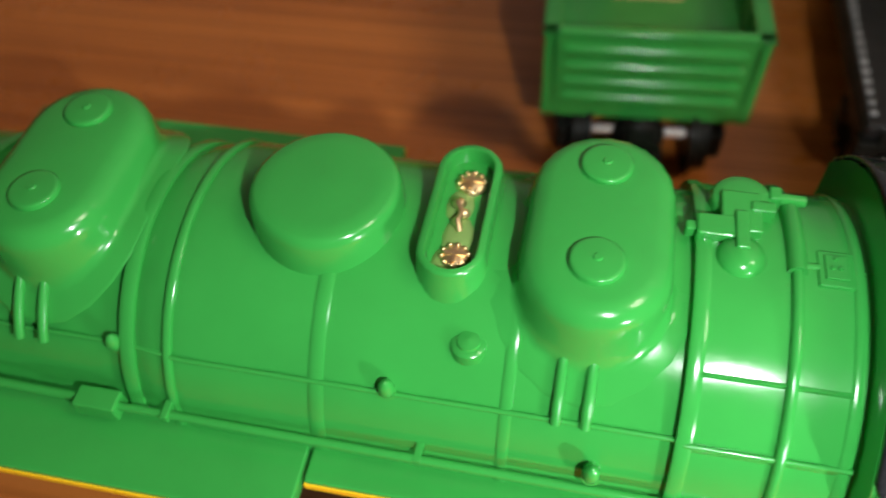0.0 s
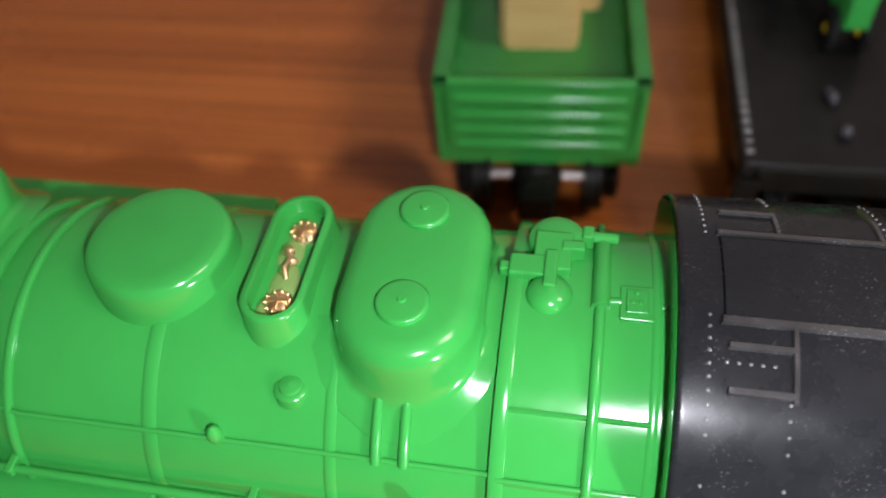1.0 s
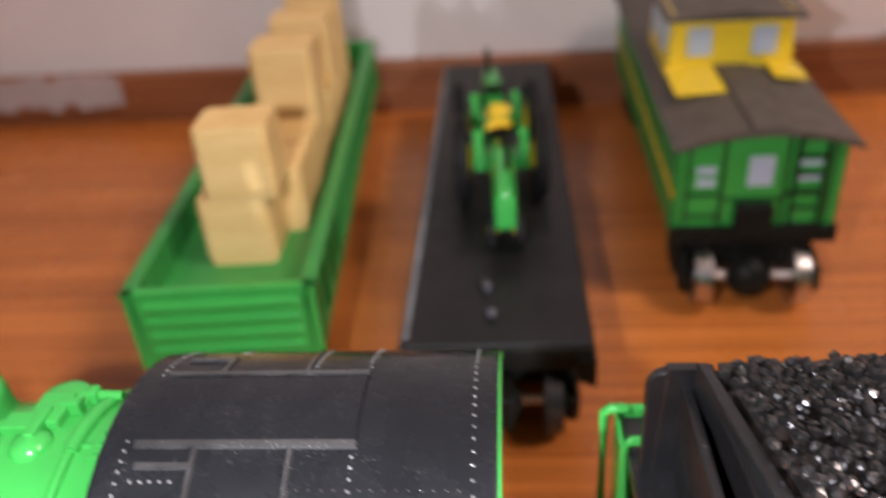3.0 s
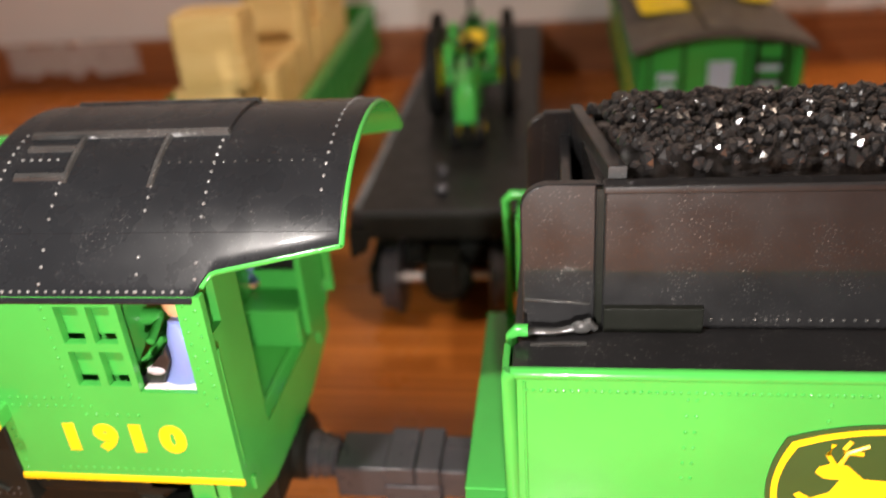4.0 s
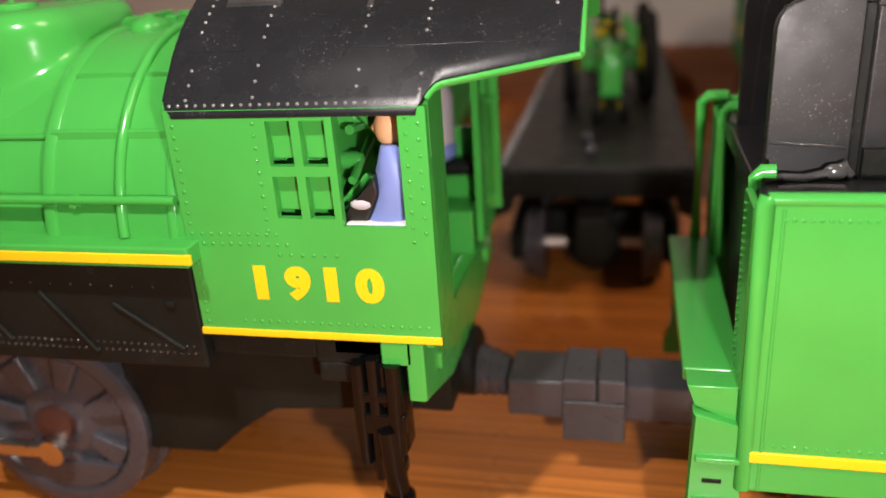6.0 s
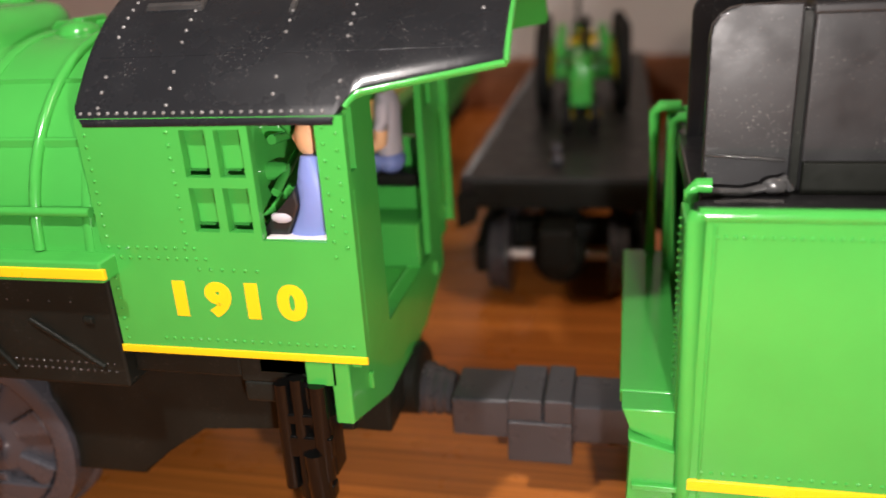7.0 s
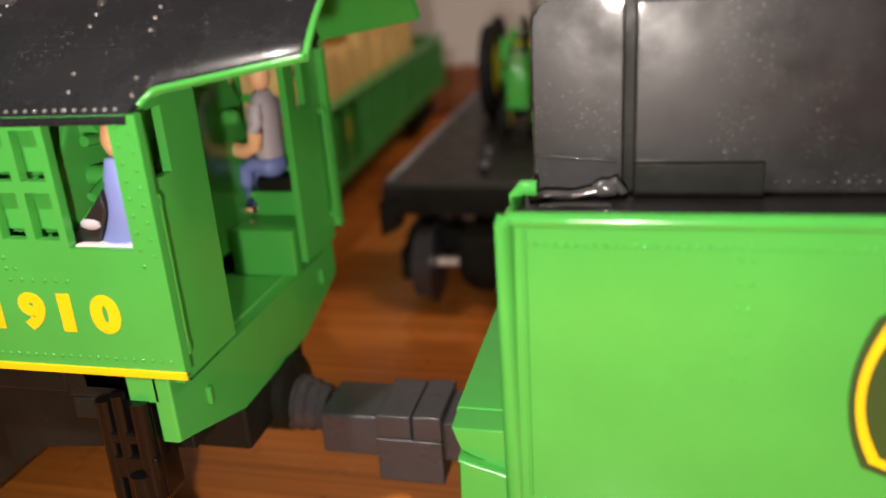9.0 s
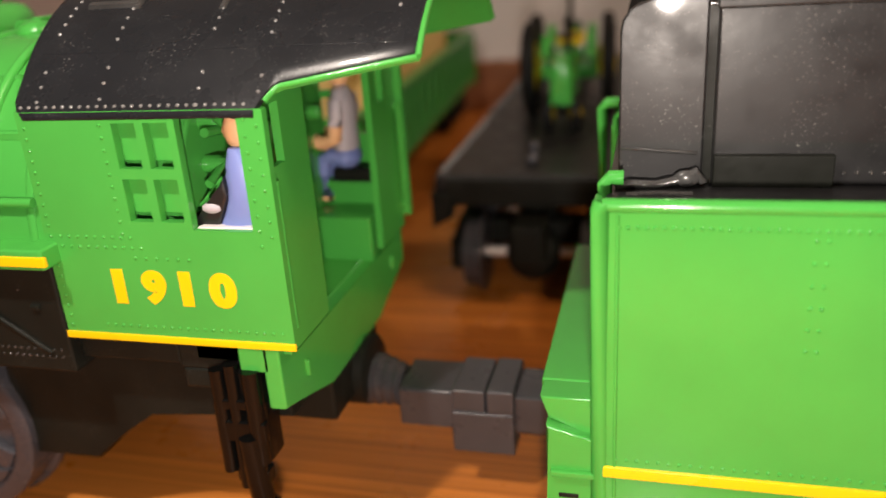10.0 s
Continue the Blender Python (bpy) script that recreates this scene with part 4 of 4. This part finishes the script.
                out = bow * (1 if k % 2 else 1.25) * 4 * u * (1 - u)
                pts.append((cx + ax + (bx - ax) * u + nx * out, cz + az + (bz - az) * u + nz * out))
        return prism(B(), pts, "y", y0, y1)
    emblem = part("emblem", shield(0.55, -33.25, -32.9), FIELD, ten, "bowed shield emblem in dark green and yellow")
    part("yellow_band", shield(-0.35, -33.4, -33.2), YELLOW, emblem)
    part("green_field", shield(-1.45, -33.55, -33.35), FIELD, emblem)
    outline = [(44.6, 49.9), (45.4, 50.5), (47.2, 49.3), (49.8, 50.6), (51.0, 53.2), (48.6, 53.4), (47.2, 54.6), (47.6, 55.6), (49.6, 56.6), (51.8, 56.0), (54.4, 53.4), (65, 52.6), (68.4, 48.2), (67.4, 47.6), (64, 50.0), (56, 49.4), (51.2, 49.2), (49.0, 47.6), (46.6, 47.6)]
    part("leaping_shape", prism(B(), outline, "y", -33.62, -33.5), YELLOW, emblem)
    for line in ([(49.8, 56.2), (48.6, 58.2), (49.2, 60.2)], [(50.6, 56.2), (51.4, 58.6), (54.2, 60.0)], [(50.9, 57.4), (50.8, 59.4), (51.6, 60.8)], [(51.6, 58.6), (53.6, 58.4)]):
        part("prong", pipe(B(), [(x, -33.5, z) for x, z in line], 0.42, 6), YELLOW, emblem)
    # running gear
    gear = thing("tender_truck", 0, 0, 0)
    gear.parent = ten
    for x in (44, 128):
        t = gear if x == 44 else None
        sub = gear if t else new("tender_truck")
        sub.parent = ten
        sub.matrix_basis = pose(x * MM, 0, 0, 0, 0, 90)
        truck(sub, 0, BLACK_MATT, base=34, side=DARK_GREY)
    bm = B()
    box(bm, 6, L - 6, -24, 24, 22, 24.2, 0.5)
    box(bm, 10, 30, -28, -18, 14, 24, 1.2)
    part("underframe", bm, BLACK_MATT, ten)
    return ten


build_tender()


# ---- gondola with straw bales ----
def build_gondola():
    g = thing("gondola_car", -15.3, 110, 0, 3.7, label="open dark green toy gondola wagon with ribbed sides", category="toy wagon")
    W, L, top, low, floor = 32.0, 256, 53.5, 24, 40
    for s in (-1, 1):
        bm = B()
        x0, x1 = sorted((s * (W - 3), s * (W - 4.6)))
        box(bm, x0, x1, 1, L - 1, low + 2, top - 1, 0.3)
        x0, x1 = sorted((s * (W - 5.2), s * W))
        box(bm, x0, x1, 0, L, top - 2.2, top, 0.6)
        box(bm, *sorted((s * (W - 4.4), s * (W - 1.4))), 0.5, L - 0.5, low, low + 3, 0.4)
        for k in range(15):
            y = 9 + k * (L - 18) / 14
            prism(bm, [(s * (W - 3.2), low + 2), (s * (W - 1.2), low + 5), (s * (W - 0.6), top - 2), (s * (W - 3.2), top - 2)], "y", y - 1.6, y + 1.6)
            box(bm, *sorted((s * (W - 5.3), s * (W - 4.4))), y + 6, y + 8, floor, top - 2.2, 0.2)
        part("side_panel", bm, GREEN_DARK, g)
    for y0, y1, out in ((0, 2.0, -1), (L - 2.0, L, 1)):
        bm = B()
        prism(bm, [(-W + 3, low + 6), (-W + 5.5, low - 2), (W - 5.5, low - 2), (W - 3, low + 6), (W - 2, top - 1), (-W + 2, top - 1)], "y", y0, y1, 0.4)
        box(bm, -W, W, *sorted((y0 if out < 0 else y1 - 0.2, (y0 if out < 0 else y1) - out * 3.4)), top - 2.4, top, 0.6)
        ribs = []
        for k in range(4):
            z = low + 6 + k * 5.8
            yb = y0 if out < 0 else y1
            rings = []
            for x, a in ((-W + 6, 0.2), (-W + 8, 1), (W - 8, 1), (W - 6, 0.2)):
                rings.append([(x, yb + out * 1.5 * a * math.cos(b), z + 1.9 * a * math.sin(b)) for b in [math.pi * (-0.5 + q / 6) for q in range(7)]] + [(x, yb - out * 0.5, z)])
            ribs.append(rings)
        for s in (-1, 1):
            box(bm, *sorted((s * (W - 5), s * (W - 0.6))), *sorted((y0 if out < 0 else y1, (y0 if out < 0 else y1) - out * 2.4)), low - 2, top - 2, 0.5)
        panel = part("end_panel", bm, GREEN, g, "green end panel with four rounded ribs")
        for rings in ribs:
            part("rib", loft(B(), rings), GREEN, panel)
    part("maker_mark", box(B(), W - 3.1, W - 2.6, 46, 53, 37, 45, 0.1), YELLOW, g, "small yellow printed mark")
    part("floor_panel", box(B(), -W + 4, W - 4, 1.5, L - 1.5, floor - 3, floor, 0.2), GREEN_DARK, g)
    part("underframe", box(B(), -20, 20, 4, L - 4, 22, 30, 0.8), BLACK_MATT, g)
    for y in (18, L - 30):
        sub = new("truck")
        sub.parent = g
        sub.matrix_basis = pose(0, 0, 0)
        truck(sub, y, BLACK_MATT, base=26)
    bm = B()
    box(bm, -4, 4, -10, 6, 13, 19, 0.8)
    box(bm, -6, 6, -15, -8, 10, 21, 1.5)
    part("coupler", bm, BLACK_MATT, g)
    return g


GONDOLA = build_gondola()


def bale(x0, x1, y0, y1, z0, z1, label="pale yellow moulded straw bale"):
    """A bale with chamfered, ridged sides."""
    cx, cy = (x0 + x1) / 2, (y0 + y1) / 2
    hx, hy, n = (x1 - x0) / 2, (y1 - y0) / 2, 10
    rings = []
    for k in range(n + 1):
        z = z0 + (z1 - z0) * k / n - z0
        edge = 0.5 if k in (0, n) else 0.0
        g = (0.35 if k % 2 else 0.0) + edge
        ax, ay, c = hx - g, hy - g, 2.0
        rings.append([(-ax + c, -ay, z), (ax - c, -ay, z), (ax, -ay + c, z), (ax, ay - c, z), (ax - c, ay, z), (-ax + c, ay, z), (-ax, ay - c, z), (-ax, -ay + c, z)])
    ob = part("straw_bale", loft(B(), rings), STRAW, smooth=20)
    ob.matrix_world = pose(cx * MM, cy * MM, z0 * MM, 0, 0, 2.9)
    return tagged(ob, label, "straw bale", "straw bales in the gondola")


bale(-32.0, -6.0, 145, 168, 40.1, 66.4)
bale(-27.5, -1.5, 144.6, 167, 66.5, 93)
bale(-26, 0.5, 168, 192, 40.1, 66.4)
bale(-27, -0.5, 194, 218, 40.1, 66.4)
bale(-29, -3, 221, 245, 40.1, 66.4)
bale(-29, -3, 221, 245, 66.5, 95)
bale(-30, -4, 248, 272, 40.1, 66.4)
bale(-31, -5, 275, 299, 40.1, 66.4)
bale(-31, -4, 262, 286, 66.5, 95)
bale(-33, -7, 302, 326, 40.1, 66.4)
bale(-33, -7, 300, 324, 66.5, 95)


# ---- flat car with tractors ----
def build_flatcar():
    f = thing("flat_car", 73.4, 99, 0, 0.5, label="low black toy flat wagon with plank deck", category="toy wagon")
    L = 262
    bm = B()
    box(bm, -30, 30, 0, L, 32, 38.4, 0.7)
    part("deck", bm, DECK_BLACK, f)
    for s in (-1, 1):
        part("side_sill", box(B(), *sorted((s * 26, s * 30.6)), 1, L - 1, 30, 36, 0.6), BLACK_MATT, f)
    # stake pockets coloured pale in place of their glints
    bm = B()
    for k in range(58):
        box(bm, -29.4, -27.0, 4 + k * 4.4, 5.8 + k * 4.4, 38.2, 39.2, 0.3)
    tagged(part("stake_pocket", bm, PALE_GLINT, f), kind="stuff")
    bm = B()
    prism(bm, [(-31, 33), (-24, 33), (-25, 25), (-31, 22)], "y", -2, 4, 0.5)
    prism(bm, [(31, 33), (24, 33), (25, 25), (31, 22)], "y", -2, 4, 0.5)
    box(bm, -26, 26, -1.2, 1.0, 29, 37.6, 0.5)
    box(bm, -5, 5, -12, 3, 14, 26, 1.0)
    part("end_sill", bm, BLACK_MATT, f)
    bm = B()
    rod(bm, (-1.4, 13, 39.2), (-1.0, 15, 40.6), 1.8, 10)
    ball(bm, (-1.2, 14, 40.2), 2.0, 2.2, 1.8)
    rod(bm, (-2.4, 27, 39.4), (-3.4, 33, 40.0), 1.3, 10)
    ball(bm, (-2.8, 29.5, 40.4), 1.8, 2.4, 1.6)
    part("tie_down", bm, GREY, f, "small dull metal tie-down")
    for y in (18, L - 30):
        sub = new("truck")
        sub.parent = f
        truck(sub, y, DARK_GREY, base=28)
    return f


build_flatcar()


def build_tractor(x, y, turn):
    """A vintage row-crop tractor, nose towards -y."""
    t = thing("toy_tractor", x, y, 38.6, turn, label="small green toy tractor with yellow wheel hubs on the flat wagon", category="toy tractor", group="tractors on the flat wagon")
    bm = B()
    rings = []
    for yy, hw, z0, z1 in ((-46, 2.6, 13, 23), (-45, 3.8, 11, 25), (-38, 4.4, 10.5, 27), (-14, 4.6, 10.5, 28), (-12, 3.8, 12, 27)):
        rings.append([(-hw, yy, z0), (hw, yy, z0), (hw, yy, z1 - 3), (hw * 0.6, yy, z1), (-hw * 0.6, yy, z1), (-hw, yy, z1 - 3)])
    loft(bm, rings)
    part("hood", bm, GREEN, t)
    bm = B()
    box(bm, -4.4, 4.4, -14, 10, 9, 20, 1.2)
    box(bm, -11, 11, -3, 5, 13, 20, 1.2)
    for s in (-1, 1):
        prism(bm, [(-8, 24), (0, 30), (8, 24), (8, 22), (0, 28), (-8, 22)], "x", *sorted((s * 7, s * 10.5)))
    part("body", bm, GREEN, t)
    bm = B()
    lathe(bm, [(0.3, -0.6), (3.6, -0.6), (4.2, 0.4), (3.6, 0.6), (0.3, 0.2)], (0, 11, 25), "z", 18)
    pipe(bm, [(4.6 * math.cos(a), 11 + 4.6 * math.sin(a), 26.2) for a in [0.6 + 0.42 * k for k in range(12)]], 1.5, 8)
    rod(bm, (0, 6, 18), (0, 11, 25), 1.0)
    part("seat", bm, YELLOW_BODY, t, "yellow seat")
    bm = B()
    rod(bm, (0, -12, 24), (0, -4, 30), 0.7)
    lathe(bm, [(4.6, -0.5), (5.0, 0), (4.6, 0.5), (4.1, 0), (4.6, -0.5)], (0, -4, 30), "z", 20)
    part("steering_wheel", bm, BLACK_MATT, t)
    bm = B()
    rod(bm, (1.5, -30, 26), (1.5, -30, 40), 1.1)
    part("exhaust", bm, BLACK_MATT, t)
    def wheel(cx, cy, r, w, name):
        bm = B()
        lathe(bm, [(r * 0.62, -w), (r * 0.9, -w), (r, -w * 0.7), (r, w * 0.7), (r * 0.9, w), (r * 0.62, w), (r * 0.62, -w)], (cx, cy, r), "x", 30)
        tyre = part(name, bm, RUBBER, t)
        bm = B()
        s = 1 if cx > 0 else -1
        lathe(bm, [(r * 0.64, -w * 0.4 * s), (r * 0.64, w * 0.3 * s), (r * 0.3, w * 0.7 * s), (r * 0.2, w * 1.1 * s), (0.1, w * 1.1 * s)], (cx, cy, r), "x", 24)
        lathe(bm, [(r * 0.6, -w * 0.45 * s), (r * 0.6, -w * 0.75 * s), (r * 0.3, -w * 1.1 * s), (r * 0.2, -w * 1.5 * s), (0.1, -w * 1.5 * s)], (cx, cy, r), "x", 24)
        part("hub", bm, YELLOW_BODY, tyre, "yellow hub")
    for s in (-1, 1):
        wheel(s * 15.5, 2, 17.5, 2.6, "rear_wheel")
        wheel(s * 5.0, -38, 7.0, 1.6, "front_wheel")
    bm = B()
    rod(bm, (-15.5, 2, 17.5), (15.5, 2, 17.5), 1.5)
    part("axle", bm, BLACK_MATT, t)
    bm = B()
    rod(bm, (-3.6, -38, 8), (3.6, -38, 8), 1.0)
    rod(bm, (0, -38, 8), (0, -38, 14), 1.6)
    part("front_axle", bm, BLACK_MATT, t)
    return t


build_tractor(75.5, 194.5, 2)
build_tractor(73, 233, 184)


# ---- caboose ----
def build_caboose():
    c = thing("caboose", 170, 176, 0, -1.0, label="dark green toy caboose with yellow cupola and brown-grey roof", category="toy wagon")
    L = 205
    bm = B()
    box(bm, -30, -28.4, 0, L, 28, 69, 0.3)
    box(bm, 28.4, 30, 0, L, 28, 69, 0.3)
    for k in range(12):
        for s in (-1, 1):
            box(bm, *sorted((s * 29.8, s * 30.6)), 4 + k * 17, 5.2 + k * 17, 29, 68, 0.1)
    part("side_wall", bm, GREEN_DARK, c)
    for s in (-1, 1):
        part("edge_stripe", box(B(), *sorted((s * 30.0, s * 30.9)), 1, L - 1, 45, 47.4, 0.1), YELLOW, c, "thin yellow stripe")
    for y0 in (0, L - 1.6):
        bm = B()
        prism(bm, [(-30, 28), (30, 28), (30, 68), (18, 72), (-18, 72), (-30, 68)], "y", y0, y0 + 1.6, 0.2)
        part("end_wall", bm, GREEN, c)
    # printed frames, ladder and glazing of the near end
    bm = B()
    for x0, x1, z0, z1 in ((-26, -25, 34, 68), (-13.5, -12.5, 34, 70), (-26, -13, 46, 47.2), (-26, -13, 37, 38), (9, 10, 34, 70), (9, 22, 46, 47.2), (-12, 9, 44, 45), (25, 26, 34, 68)):
        box(bm, x0, x1, -0.7, 0.3, z0, z1, 0.1)
    for x in (12.5, 22.5):
        rod(bm, (x, -1.4, 30), (x, -1.4, 70), 0.8)
    for z in range(34, 70, 7):
        rod(bm, (12.5, -1.4, z), (22.5, -1.4, z), 0.7)
    box(bm, -30.5, 30.5, -3, 0, 27, 33.5, 0.4)
    box(bm, -8, 6, -5, 0, 30, 44, 1.5)
    part("end_railing", bm, BLACK_MATT, c, "black end railing and ladder")
    for x0, x1, z0, z1 in ((-22.5, -15.5, 50, 53), (-22.5, -15.5, 55, 58), (-4, 5, 50, 62), (13.5, 21.5, 52, 55), (13.5, 21.5, 58, 60)):
        part("pane", box(B(), x0, x1, -0.5, 0.2, z0, z1, 0.1), GLAZE, c, "pale blue-grey pane")
    bm = B()
    ring = lambda y: [(-33, y, 67.5)] + [(x, y, 68.5 + 6.5 * (1 - (x / 33) ** 2)) for x in range(-32, 33, 8)] + [(33, y, 67.5)] + [(x, y, 66.6 + 6.0 * (1 - (x / 33) ** 2)) for x in range(32, -33, -8)]  # noqa: E731
    loft(bm, [ring(y) for y in (-7, -6.4, L / 2, L + 6)])
    box(bm, -6, 6, -6.5, 60, 74.4, 76.0, 0.3)
    part("roof", bm, ROOF, c, "matt brown-grey curved roof with walkway")
    bm = B()
    prism(bm, [(-26, 70), (26, 70), (24, 96), (-24, 96)], "y", 62, 112, 0.8)
    prism(bm, [(-26, 73.5), (-8, 75), (-8, 76.2), (-27, 74.6)], "y", 30, 62, 0.2)
    prism(bm, [(26, 73.5), (14, 75), (14, 76.2), (27, 74.6)], "y", 44, 62, 0.2)
    cup = part("cupola", bm, YELLOW_BODY, c, "bright yellow cupola")
    for x in (-13, 13):
        part("pane", box(B(), x - 5, x + 5, 61.0, 62.4, 79, 91, 0.3), GLAZE, cup, "pale blue-grey pane")
    for y in (75, 98):
        part("pane", box(B(), -26.2, -24.4, y - 6, y + 6, 79, 91, 0.3), GLAZE, cup, "pale blue-grey pane")
    bm = B()
    loft(bm, [[(-28, y, 95.5), (0, y, 98.5), (28, y, 95.5), (28, y, 94.2), (-28, y, 94.2)] for y in (58, 116)])
    part("cupola_roof", bm, ROOF, cup, "brown-grey cupola roof")
    part("underframe", box(B(), -24, 24, 2, L - 2, 22, 29, 0.8), BLACK_MATT, c)
    for y in (10, L - 30):
        sub = new("truck")
        sub.parent = c
        truck(sub, y, STEEL if y < 50 else GREY, base=26)
    return c


build_caboose()

# ---- loose bits at the wall ----
bm = B()
rng = random.Random(9)
nx, ny = 30, 8
rows = []
for i in range(nx + 1):
    top, low = 33 + 5 * noise.noise((i * 0.35, 0.0, 5.0)), 12 + 8 * noise.noise((i * 0.3, 3.0, 1.0))
    rows.append([(-268 + 96 * i / nx + 3 * noise.noise((i * 0.4, j * 0.9, 7.0)), 385.6 + 1.8 * noise.noise((i * 0.6, j * 0.8, 2.0)), low + (top - low) * j / ny) for j in range(ny + 1)])
rings = [r + [(x, y - 0.12, z) for x, y, z in reversed(r)] for r in rows]
loft(bm, rings)
mat, nt, bsdf = nodes_of("clear_film")
bsdf.inputs["Base Color"].default_value = (0.85, 0.8, 0.78, 1)
bsdf.inputs["Roughness"].default_value, bsdf.inputs["Transmission Weight"].default_value, bsdf.inputs["IOR"].default_value = 0.25, 0.55, 1.3
bump(nt, bsdf, noise_node(nt, 120, 4), 0.6, 0.001)
tagged(part("plastic_film", bm, mat), "crumpled clear plastic film against the back board", "plastic film")
bm = B()
for k in range(46):
    x = -320 + k * 15 + rng.uniform(-6, 6)
    ball(bm, (x, 394 + rng.uniform(-4, 5), 31.1), rng.uniform(1.0, 3.2), rng.uniform(1, 2.2), rng.uniform(0.8, 2.4), 6)
tagged(part("paint_flakes", bm, wall_material("grey_flakes", (0.22, 0.18, 0.16)), smooth=0), "grey flakes of paint and dust on the back board", "debris", kind="stuff")
